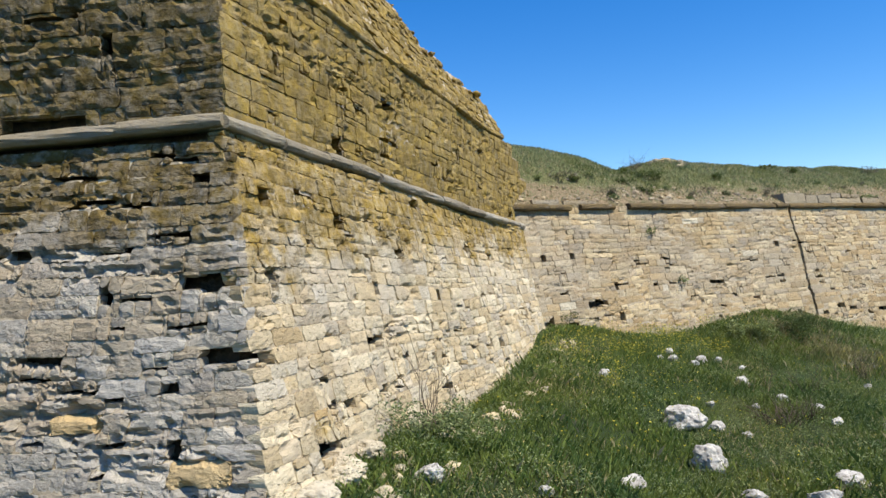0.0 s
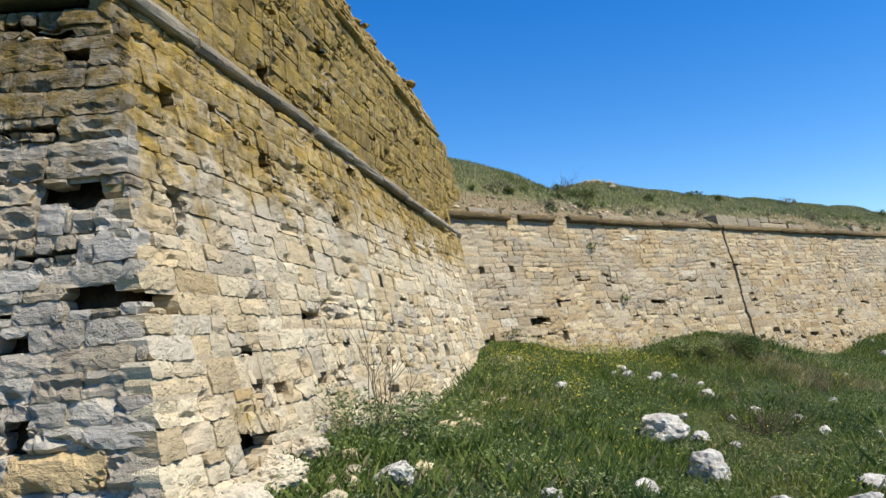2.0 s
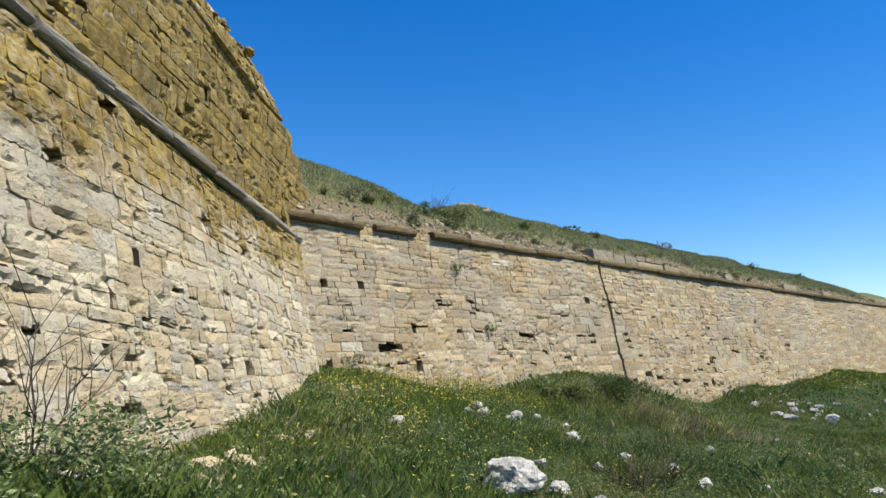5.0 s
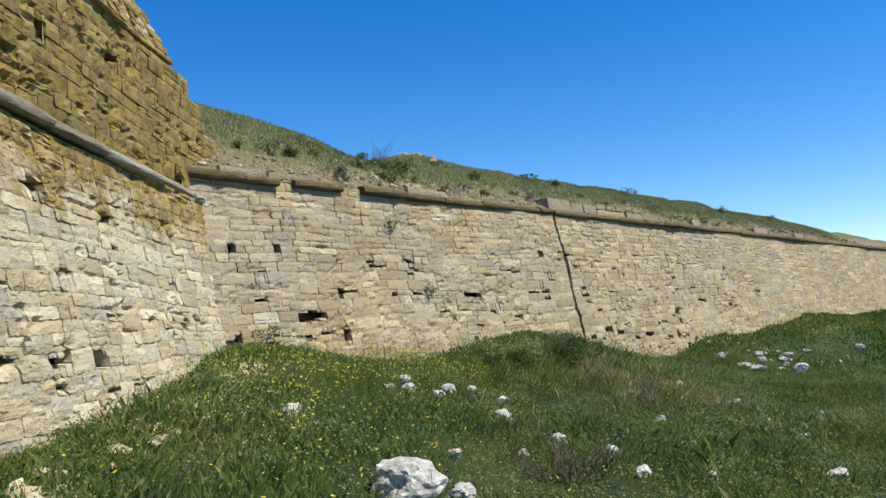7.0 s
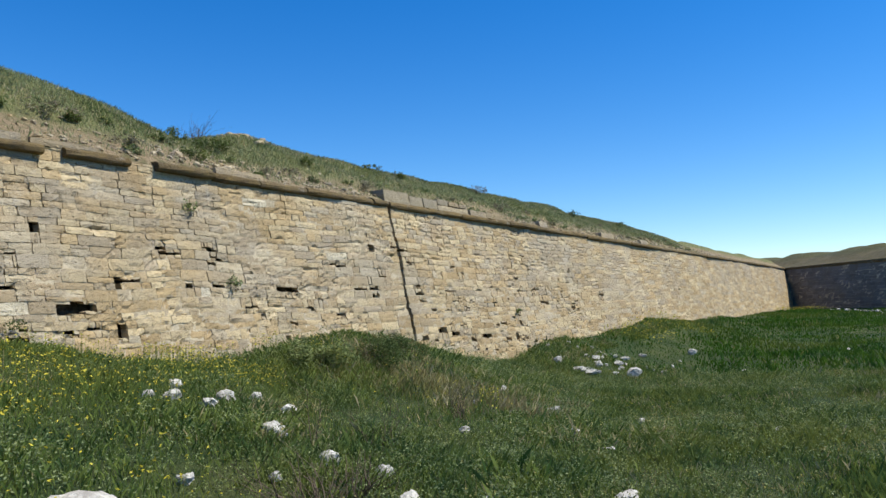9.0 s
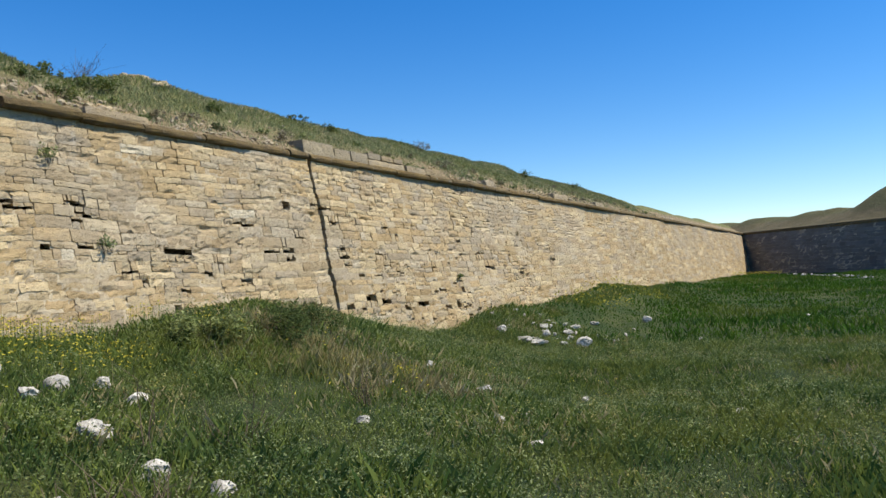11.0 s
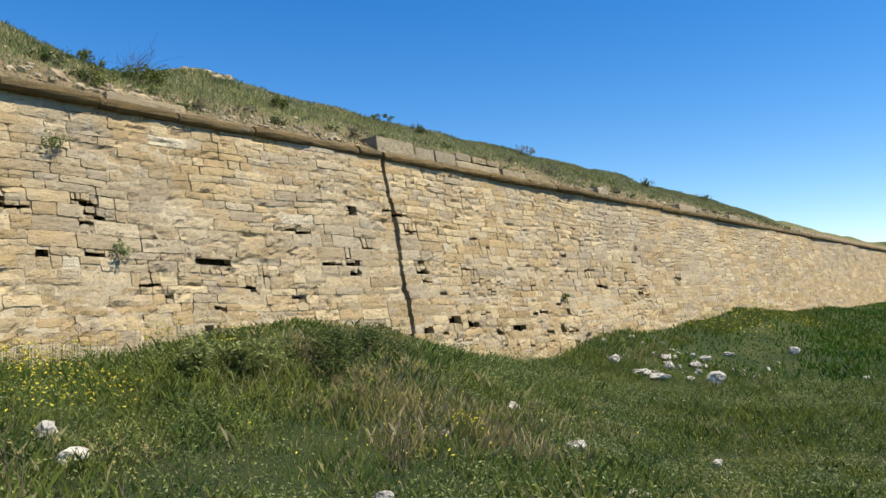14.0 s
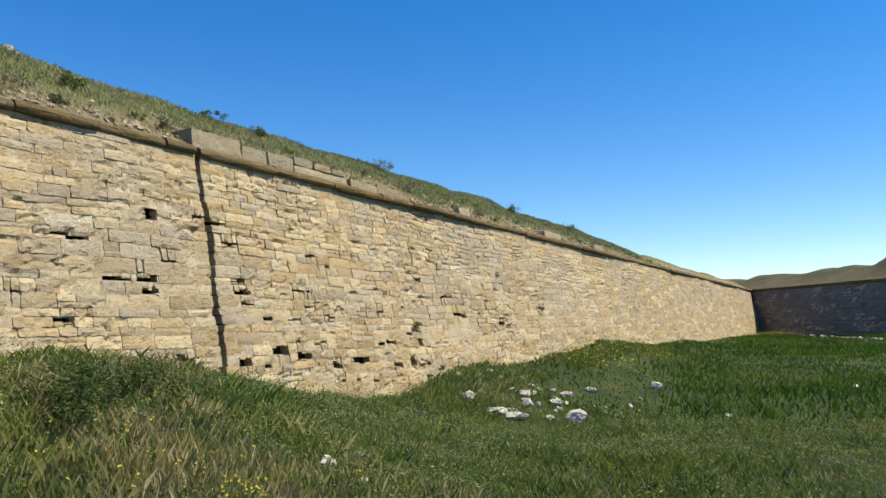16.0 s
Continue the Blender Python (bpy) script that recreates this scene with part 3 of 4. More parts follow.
def on_upper(s, z, out):
    return UPR.at(s, z + (cord_z(s + 0.9) - 3.93) * 0.8 + 0.015 * math.sin(1.6 * s + z), out + 0.02 * math.sin(0.9 * s + 2 * z))


def crest_top(s):
    return 7.03 - 0.62 * smooth(s, 5.2, 6.1) - 0.25 * smooth(s, 7.9, 8.6) + 0.10 * math.sin(2.3 * s) + 0.06 * math.sin(6.1 * s)


def on_parapet(s, z, out):
    return on_upper(s, z, out - 0.04 - 0.43 * (z - 5.5))


def upper_end(z):
    return min(10.5, 10.9 - 1.8 * (z - 4.53)) + 0.12 * math.sin(19 * z)


upper = cells(rng, 3.9, 5.42, lambda z: 0.0, upper_end, 0.12, 0.2, UP_HOLES, None, (0.25, 0.7))
lay(wall, on_upper, upper, STONE_U, 7, 0.9, 4.0, 0.03, 0.05, 0.04, 0.012, 0.018, (), UP_HOLES, None, lambda z: 0.0)
side = cells(rng, 3.98, 6.4, lambda z: 0.0, lambda z: 6.0, 0.12, 0.22, LEFT_UP_HOLES, None, (0.22, 0.65))
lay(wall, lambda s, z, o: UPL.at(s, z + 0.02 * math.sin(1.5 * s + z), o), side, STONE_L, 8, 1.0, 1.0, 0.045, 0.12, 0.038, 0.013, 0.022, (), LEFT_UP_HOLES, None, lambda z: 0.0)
para = [c for c in cells(rng, 5.5, 7.15, lambda z: 0.55, lambda z: 9.2 - 0.7 * (z - 5.5) + 0.12 * math.sin(21 * z), 0.09, 0.15, (), None, (0.14, 0.4))
        if c[3] < crest_top((c[0] + c[1]) / 2)]
wall = solid("wall_5", [UPR.at(0.7, 5.3, -0.4), UPR.at(8.3, 5.0, -0.4), UPR.at(8.3, 5.0, -3), UPR.at(0.7, 5.3, -3)],
             [UPR.at(0.7, 6.2, -0.95), UPR.at(8.0, 5.5, -0.72), UPR.at(8.0, 5.5, -3), UPR.at(0.7, 6.2, -3)], CORE, "ragged broken parapet of small sandstone rubble")
lay(wall, on_parapet, para, STONE_U, 9, 2.2, 5.0, 0.03, 0.0, 0.05, 0.012, 0.02)

# earth fill on top of the bastion
tagged(part("ground_4", (inner_mass(0.6, 4.95, (UPR, UPL), (8.4, 14)) + inner_mass(0.6, 5.1, (UPR, UPL), (8.4, 14)),
       [(4, 3, 2, 1, 0), (5, 6, 7, 8, 9)] + [(i, (i + 1) % 5, 5 + (i + 1) % 5, 5 + i) for i in range(5)]), EARTH), "earth fill on top of the bastion", "rampart", kind="structure")

# far flank, its shade deepened by a darkened stone colour
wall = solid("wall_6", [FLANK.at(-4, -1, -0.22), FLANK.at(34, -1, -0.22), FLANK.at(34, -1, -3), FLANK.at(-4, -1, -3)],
             [FLANK.at(-4, 3.8, -0.22), FLANK.at(34, 3.8, -0.22), FLANK.at(34, 3.8, -2), FLANK.at(-4, 3.8, -2)], CORE, "distant bastion flank in shade, its stone colour darkened for that shade")
lay(wall, FLANK.at, cells(rng, 0.3, 3.74, lambda z: -4.0, lambda z: 33, 0.16, 0.26, (), None, (0.3, 0.7)), STONE_SHADED, 10, 0.4, 0, 0.01, 0.0, 0.2)


# ---- cordons: half-round string courses in separate lengths ----
def cordon(name, place, pieces, r, material, label):
    root = tagged(new(name), label, "cordon", kind="structure")
    rg = random.Random(len(pieces))
    for s0, s1 in pieces:
        V, F, n = [], [], 9
        m = max(2, int((s1 - s0) / 0.22))
        dz, do, rr = rg.uniform(-0.016, 0.012), rg.uniform(-0.03, 0.012), r * rg.uniform(0.93, 1.06)
        for i in range(m + 1):
            s = s0 + 0.006 + (s1 - s0 - 0.012) * i / m
            w = rr * rg.uniform(0.90, 1.05) * (0.9 if i in (0, m) else 1)
            V.append(place(s, dz - w, -0.15))
            for q in range(n):
                a = -math.pi / 2 + math.pi * q / (n - 1)
                V.append(place(s, dz + w * math.sin(a), do + 1.15 * w * math.cos(a) + rg.uniform(-0.010, 0.006)))
            V.append(place(s, dz + w, -0.15))
        k = n + 2
        for i in range(m):
            F += [(i * k + q, i * k + k + q, i * k + k + q + 1, i * k + q + 1) for q in range(k - 1)]
        F += [tuple(range(k))[::-1], tuple(m * k + q for q in range(k))]
        part("cordon_stone", (V, F), material, root)
    return root


def lengths(rg, a, b, lo, hi, gaps=()):
    out, s = [], a
    while s < b - 0.1:
        e = min(b, s + rg.uniform(lo, hi))
        if not any(g0 < (s + e) / 2 < g1 for g0, g1 in gaps):
            out.append((s, e))
        s = e
    return out


COPING = masonry("coping_stone", (0.40, 0.35, 0.26), (0.37, 0.30, 0.20), (0.34, 0.31, 0.26), 0.2, 3.0, 4.4, 0.5, 0.6)
# Curtain and flank cordon: underside shadow is painted into this near-black brown.
CORD_SHADED = masonry("cordon_stone", (0.14, 0.105, 0.065), (0.105, 0.075, 0.045), (0.115, 0.095, 0.072), 0.3, 3.0, 4.0, 0.6, 0.6)
CORD_PALE = masonry("grey_cordon_stone", (0.38, 0.345, 0.28), (0.34, 0.29, 0.21), (0.36, 0.34, 0.295), 0.3, 3.0, 4.6, 0.5, 0.6)
rg = random.Random(4)
cordon("trim_1", lambda s, z, o: CURT.at(s, 3.855 + z, o + 0.02), [(-0.45, 0.55), (0.55, 1.12), (1.4, 2.35)] + lengths(rg, 2.75, 8.2, 0.9, 1.4) + lengths(rg, 8.27, 58.5, 0.9, 1.5), 0.075, CORD_SHADED,
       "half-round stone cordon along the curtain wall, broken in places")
cordon("trim_2", lambda s, z, o: RIGHT.at(s, cord_z(s) + z, o), lengths(rg, 0.86, 10.5, 0.8, 1.4), 0.068, CORD_PALE, "half-round stone cordon round the bastion")
cordon("trim_3", lambda s, z, o: LEFT.at(s, 3.93 + z, o), lengths(rg, 0.70, 7.0, 0.8, 1.4), 0.068, CORD_PALE, "half-round stone cordon on the grey side of the bastion")
cordon("trim_4", lambda s, z, o: FLANK.at(s, 3.82 + z, o), lengths(rg, -3, 33, 2, 3), 0.09, CORD_SHADED, "half-round stone cordon of the far flank")
cordon("trim_5", lambda s, z, o: on_upper(s, 5.46 + 0.6 * z, o - 0.04), lengths(rg, 0.9, 8.9, 0.5, 0.9), 0.07, STONE_U, "thin worn string course below the parapet")

# ---- coping blocks left on the curtain ----
root = tagged(new("trim_6"), "remaining squared coping blocks of the curtain parapet", "coping", kind="structure")
rg = random.Random(21)
for s0, s1, a, b in [(8.26, 9.15, 3.9, 4.19), (9.16, 9.68, 3.9, 4.14), (9.7, 10.25, 3.9, 4.15), (10.27, 11.6, 3.9, 4.06), (10.3, 10.75, 4.07, 4.2), (10.78, 11.2, 4.07, 4.19), (11.22, 11.58, 4.07, 4.17),
                     (11.7, 12.5, 3.9, 4.08), (12.52, 13.4, 3.9, 4.1), (15.6, 16.1, 3.9, 4.12), (20.4, 21.6, 3.9, 4.12), (24.5, 25.4, 3.9, 4.1), (0.2, 0.9, 3.9, 4.02), (1.0, 1.9, 3.9, 4.0), (3.9, 4.9, 3.9, 4.03)]:
    v, f = stone_mesh(rg, lambda s, z, o: CURT.at(s, z, o - 0.03 if o > -0.1 else -0.4), (s0, s1, a, b), 1.2, weather(0.015, 2.0, 0.0), 0.07)
    part("coping_block", (v, f), COPING, root)

# ---- ground ----


def grid(xs, ys, height):
    X, Y = np.meshgrid(xs, ys)
    Z = height(X, Y)
    V = np.stack((X, Y, Z), -1).reshape(-1, 3)
    w = len(xs)
    F = [(j * w + i, j * w + i + 1, j * w + w + i + 1, j * w + w + i) for j in range(len(ys) - 1) for i in range(w - 1)]
    return V.tolist(), F


def spread(a, b, fine, far):
    inner = list(np.arange(a, b, fine))
    steps = [1, 2.5, 5, 10, 20, 45, 100, 250, 600, 1500]
    return [a - far * k for k in reversed(steps)] + inner + [b + far * k for k in steps]


V, F = grid(spread(-9, 62, 0.3, 1.0), spread(-7, 52, 0.3, 1.0), ground_z)
tagged(part("ground", (V, F), SOIL), "grassy ditch floor rising to the foot of the walls", "ground", kind="structure")

ss, vs = np.arange(-9, 64, 0.3), np.concatenate((np.concatenate(((0.03,), np.arange(0.12, 5, 0.2))), np.arange(5, 16, 1.0)))
V = [rampart_at(s, v) for v in vs for s in ss]
w = len(ss)
F = [(j * w + i, j * w + i + 1, j * w + w + i + 1, j * w + w + i) for j in range(len(vs) - 1) for i in range(w - 1)]
tagged(part("ground_2", (V, F), EARTH), "earth rampart overgrown with grass above the curtain", "rampart", kind="structure")


def flank_at(s, v):
    p = FLANK.o + FLANK.d * s - FLANK.n * (0.9 + v)
    z = 3.9 + smooth(v, -0.3, 4) * (1.2 + 1.05 * smooth(s, 4.5, 8.5) + 0.12 * math.sin(0.9 * s) + 0.07 * math.sin(2.7 * s)) - 0.1 * max(0, v - 5)
    return (p[0], p[1], float(z) + 0.08 * float(lumps(s, v, 1.3, 3.0)) * min(1, max(0, v)))


ss, vs = np.arange(-14, 34, 0.5), np.arange(-0.1, 14, 0.5)
V = [flank_at(s, v) for v in vs for s in ss]
w = len(ss)
F = [(j * w + i, j * w + i + 1, j * w + w + i + 1, j * w + w + i) for j in range(len(vs) - 1) for i in range(w - 1)]
tagged(part("ground_3", (V, F), rampart_mat("flank_turf", 4.9, 0.8)), "overgrown earth rampart above the far flank", "rampart", kind="structure")

# ---- grass ----
gr = np.random.default_rng(7)


def in_ditch(x, y, margin=0.0):
    d = (x - INNER[0]) * CURT.n[0] + (y - INNER[1]) * CURT.n[1] + 0.235 * 0.8
    sr = (x - SAL[0]) * RIGHT.d[0] + (y - SAL[1]) * RIGHT.d[1]
    dr = (x - SAL[0]) * RIGHT.n[0] + (y - SAL[1]) * RIGHT.n[1] + 0.22
    dl = (x - SAL[0]) * LEFT.n[0] + (y - SAL[1]) * LEFT.n[1] + 0.2
    df = (x - FARC[0]) * FLANK.n[0] + (y - FARC[1]) * FLANK.n[1]
    return (d > margin) & ((dr > margin) | (dl > margin)) & (df > 0)


def blades(x, y, z, h, w, lean=0.45):
    """Bent grass blades: two quads' worth of area as one kinked quad each, (n, 4, 3)."""
    n = len(x)
    a = gr.uniform(0, 2 * np.pi, n)
    b = gr.uniform(0, 2 * np.pi, n)
    l = h * gr.uniform(0.1, lean, n) * 1.6
    px, py = np.cos(a) * w / 2, np.sin(a) * w / 2
    dx, dy = np.cos(b) * l, np.sin(b) * l
    q = np.empty((n, 4, 3), np.float32)
    q[:, 0] = np.stack((x - px, y - py, z), -1)
    q[:, 1] = np.stack((x + px, y + py, z), -1)
    q[:, 2] = np.stack((x + px * 0.8 + dx * 0.35, y + py * 0.8 + dy * 0.35, z + h * 0.62), -1)
    q[:, 3] = np.stack((x + dx, y + dy, z + h), -1)
    return q


def sow(n, x0, x1, y0, y1, keep):
    x, y = gr.uniform(x0, x1, n), gr.uniform(y0, y1, n)
    k = keep(x, y)
    return x[k], y[k]


def thick(x, y):
    """How lush the growth is, 0 to 1."""
    return np.clip(0.55 + 0.5 * lumps(x, y, 1.7, 5.1) + 0.25 * lumps(x, y, 5.3, 2.0), 0.05, 1)


def curt_sd(x, y):
    return (x - INNER[0]) * CURT.d[0] + (y - INNER[1]) * CURT.d[1], (x - INNER[0]) * CURT.n[0] + (y - INNER[1]) * CURT.n[1]


def near_zone(x, y):
    s, d = curt_sd(x, y)
    return in_ditch(x, y) & (s > -9.5) & (s < 15) & (d < 13) & (gr.random(len(x)) < 0.35 + 0.65 * thick(x, y))


x, y = sow(590000, -3.5, 20, 3.5, 23, near_zone)
t = thick(x, y)
tall = np.where(gr.random(len(x)) < 0.08 * smooth(lumps(x, y, 0.9, 6.6), -0.2, 0.5), 1.5, 1.0)
soup("grass", blades(x, y, ground_z(x, y) - 0.02, (0.04 + 0.12 * t) * tall * gr.uniform(0.45, 1.4, len(x)), gr.uniform(0.003, 0.0065, len(x))), 4, GRASS)
tagged(bpy.data.objects["grass"], "lush spring grass on the ditch floor", "grass", kind="stuff")


def foot_zone(x, y):
    s, d = curt_sd(x, y)
    dr = (x - SAL[0]) * RIGHT.n[0] + (y - SAL[1]) * RIGHT.n[1]
    near = np.minimum(np.where(s > -0.5, d, 9), np.where(s < 1.5, dr, 9))
    return in_ditch(x, y) & (near < 0.75) & (s < 30) & (s > -9) & (gr.random(len(x)) < smooth(lumps(x, y, 2.6, 3.3), -0.5, 0.6))


x, y = sow(1500000, -2, 30, 4, 31, foot_zone)
soup("grass", blades(x, y, ground_z(x, y) - 0.02, gr.uniform(0.04, 0.14, len(x)), gr.uniform(0.0025, 0.005, len(x)), 0.6), 4, GRASS)
tagged(bpy.data.objects["grass.001"], "shaggy taller grass along the foot of the walls", "grass", kind="stuff")


def leaves(x, y, z, size):
    """Small broad leaves at any tilt, (n, 4, 3)."""
    n = len(x)
    u = gr.normal(size=(n, 3)) * (1, 1, 0.55)
    u /= np.linalg.norm(u, axis=1)[:, None]
    v = np.cross(u, gr.normal(size=(n, 3)))
    v /= np.linalg.norm(v, axis=1)[:, None]
    c = np.stack((x, y, z), -1)
    a, b = u * size[:, None], v * size[:, None] * 0.42
    return np.stack((c - a, c + b, c + a, c - b), 1)


def weed_zone(x, y):
    return near_zone(x, y) & (gr.random(len(x)) < smooth(lumps(x, y, 1.1, 8.3) + 0.5 * lumps(x, y, 3.7, 4.4), -0.9, 0.35))


x, y = sow(1250000, -3, 20, 3.5, 23, weed_zone)
clump = smooth(lumps(x, y, 6.5, 2.7) + 0.5 * lumps(x, y, 13.0, 7.1), 0.0, 0.8)
soup("weeds", leaves(x, y, ground_z(x, y) + gr.uniform(0.0, 1.0, len(x)) ** 0.7 * (0.03 + 0.13 * thick(x, y) + 0.17 * clump), gr.uniform(0.006, 0.018, len(x))), 4, WEED)
tagged(bpy.data.objects["weeds"], "grey-green leafy weeds among the grass", "weeds", kind="stuff")


def herb_zone(x, y):
    s, d = curt_sd(x, y)
    patch = smooth(lumps(x, y, 3.4, 6.2) + 0.5 * lumps(x, y, 8.0, 1.9), 0.15, 0.75)
    return in_ditch(x, y) & (s > 0.5) & (s < 16) & (gr.random(len(x)) < patch * np.maximum(1 - smooth(d, 0.6, 2.2), 0.22 * (1 - smooth(d, 2.2, 6.0))))


x, y = sow(420000, 1, 18, 8, 23, herb_zone)
soup("weeds", leaves(x, y, ground_z(x, y) + gr.uniform(0.0, 1.0, len(x)) ** 0.8 * gr.uniform(0.12, 0.38, len(x)), gr.uniform(0.007, 0.019, len(x))), 4, WEED)
tagged(bpy.data.objects["weeds.001"], "taller bushy green herbs towards the curtain", "weeds", kind="stuff")


def far_zone(x, y):
    s, d = curt_sd(x, y)
    return in_ditch(x, y) & ((s >= 14.5) | (d > 11.5)) & (d < 34) & (s > -4)


x, y = sow(270000, 2, 56, -4, 46, far_zone)
t = thick(x * 0.4, y * 0.4)
soup("grass", blades(x, y, ground_z(x, y) - 0.03, (0.06 + 0.14 * t) * gr.uniform(0.5, 1.3, len(x)), gr.uniform(0.02, 0.05, len(x))), 4, FARGRASS)
tagged(bpy.data.objects["grass.002"], "bright green grass farther along the ditch", "grass", kind="stuff")


def brown_zone(x, y):
    heart = np.maximum(1 - np.hypot((x - 7.9) / 2.2, (y - 15.3) / 2.2), 0.9 - np.hypot((x - 7.2) / 1.3, (y - 16.2) / 1.0))
    return in_ditch(x, y) & (gr.random(len(x)) < 0.9 * smooth(heart + 0.7 * lumps(x, y, 2.2, 9.1) + 0.3 * lumps(x, y, 6.0, 1.1), 0.0, 1.2))


x, y = sow(34000, 4.5, 11, 12, 18.5, brown_zone)
soup("grass", blades(x, y, ground_z(x, y) - 0.01, gr.uniform(0.08, 0.22, len(x)), gr.uniform(0.002, 0.004, len(x)), 0.4), 4, DRYGRASS)
tagged(bpy.data.objects["grass.003"], "dry reddish-brown grass stalks in the green", "grass", kind="stuff")


def behind_zone(x, y):
    s, d = curt_sd(x, y)
    return in_ditch(x, y) & ((y < 3.6) | (x < -3.4)) & (d < 24)


x, y = sow(70000, -8.5, 6, -6.5, 8, behind_zone)
soup("grass", blades(x, y, ground_z(x, y) - 0.02, 0.05 + 0.12 * thick(x, y), gr.uniform(0.012, 0.022, len(x))), 4, GRASS)
tagged(bpy.data.objects["grass.004"], "grass at the start of the ditch path", "grass", kind="stuff")

n = 230000
s, v = gr.uniform(-2, 34, n), gr.uniform(0.1, 4.2, n)
k = gr.random(n) < smooth(v + 0.4 * lumps(s, v, 2.0, 1.0) + 0.25 * lumps(s, v, 6.0, 3.0), 0.5, 1.5) * 0.9 + 0.10
s, v = s[k], v[k]
p = CURT.o[None] + CURT.d[None] * s[:, None] - CURT.n[None] * (0.9165 + v)[:, None]
soup("grass", blades(p[:, 0], p[:, 1], rampart_z(s, v) - 0.01, gr.uniform(0.03, 0.10, len(s)), gr.uniform(0.006, 0.014, len(s))), 4, HILLGRASS)
tagged(bpy.data.objects["grass.005"], "pale grass on the earth rampart", "grass", kind="stuff")

# ---- loose rocks in the ditch ----


def rock(name, x, y, width, flat, seed, label, material=ROCK, sink=0.45, level=None):
    """An angular, weathered field rock, cut by random planes, partly sunk in the turf."""
    rg = random.Random(seed)
    bm = bmesh.new()
    bmesh.ops.create_icosphere(bm, subdivisions=4 if width > 0.25 else 3, radius=1.0)
    planes = [(Vector((rg.gauss(0, 1), rg.gauss(0, 1), rg.gauss(0, 0.8))).normalized(), rg.uniform(0.55, 0.9)) for _ in range(11)]
    sx, sy, sz = width / 2 * rg.uniform(0.9, 1.1), width / 2 * rg.uniform(0.65, 0.9), width / 2 * flat
    turn = rg.uniform(-0.6, 0.6)
    for v in bm.verts:
        p = v.co.copy()
        for n, d in planes:
            k = p.dot(n) - d
            if k > 0:
                p -= n * k
        p += p.normalized() * (0.20 * noise.noise(p * 1.9 + Vector((seed, 0, 0))) + 0.13 * noise.noise(p * 4.3 + Vector((0, seed, 0))) + 0.07 * noise.noise(p * 9.0 + Vector((0, 0, seed))))
        p = Vector((p.x * sx, p.y * sy, p.z * sz))
        v.co = Vector((p.x * math.cos(turn) - p.y * math.sin(turn), p.x * math.sin(turn) + p.y * math.cos(turn), p.z))
    ob = part(name, bm, material)
    z = float(ground_z(x, y)) if level is None else level
    ob.location = (x, y, z + sz * (0.8 - sink) + 0.02)
    return tagged(ob, label, "rock", "loose rocks in the ditch")


BOULDERS = [(3.02, 9.95, 0.58, 0.62), (3.44, 9.90, 0.30, 0.6), (2.82, 8.45, 0.42, 0.9), (3.50, 7.30, 0.40, 0.8), (-0.19, 6.15, 0.27, 0.8), (4.10, 7.95, 0.40, 0.65), (4.70, 12.18, 0.27, 0.95)]
for i, (x, y, w, f) in enumerate(BOULDERS):
    rock("rock", x, y, w, f, 100 + i, "large white-grey weathered limestone boulder in the grass")
STONES = [(2.4, 11.74, 0.22), (3.3, 10.1, 0.2), (3.75, 10.99, 0.14), (2.85, 7.3, 0.24), (1.63, 7.0, 0.25), (3.96, 13.39, 0.22), (3.72, 13.3, 0.17), (5.30, 11.02, 0.2), (0.74, 6.2, 0.15), (3.75, 9.7, 0.15),
          (5.0, 11.5, 0.22), (5.21, 10.28, 0.17), (5.69, 9.99, 0.17), (5.15, 13.3, 0.21), (4.92, 13.84, 0.2), (4.55, 13.64, 0.24), (4.3, 13.3, 0.18), (4.05, 13.9, 0.2), (7.0, 12.73, 0.13), (6.65, 15.3, 0.13), (8.0, 14.3, 0.13), (5.3, 8.4, 0.14), (4.4, 11.0, 0.14)]
for i, (x, y, w) in enumerate(STONES):
    rock("rock", x, y, w, 0.75, 200 + i, "small pale limestone rock half hidden in grass", sink=0.42)
SLABS = [(9.35, 15.72, 0.22), (9.62, 15.55, 0.13), (9.40, 14.45, 0.2), (9.30, 14.2, 0.2), (8.85, 12.70, 0.28), (8.03, 11.49, 0.2), (8.16, 12.26, 0.22), (6.85, 9.84, 0.3), (7.6, 9.0, 0.4), (10.76, 14.08, 0.15), (9.7, 13.6, 0.1),
         (11.0, 11.8, 0.2), (13.55, 20.09, 0.3), (13.75, 19.55, 0.42), (13.95, 19.3, 0.42), (14.66, 19.95, 0.3), (15.43, 20.15, 0.36), (14.6, 19.3, 0.22), (15.07, 19.2, 0.42), (15.5, 21.0, 0.2), (16.26, 20.9, 0.3), (19.17, 21.4, 0.28), (13.94, 20.4, 0.2),
         (17.3, 21.4, 0.3), (15.0, 20.5, 0.25), (17.87, 18.43, 0.2), (23.15, 19.36, 0.25)]
for i, (x, y, w) in enumerate(SLABS):
    rock("rock", x, y, w * 0.9, 0.42 if i % 3 else 0.75, 300 + i, "pale flat limestone fragment lying in short grass", sink=0.2)

for i, (s, out, w) in enumerate([(0.75, 0.02, 0.5), (1.25, 0.04, 0.42), (1.7, 0.05, 0.34), (0.4, 0.05, 0.36)]):
    p = RIGHT.at(s, 0.95, out)
    rock("masonry_block", p[0], p[1], w, 0.55, 400 + i, "crumbled pale masonry at the foot of the bastion", STONE_PALE, 0.3)

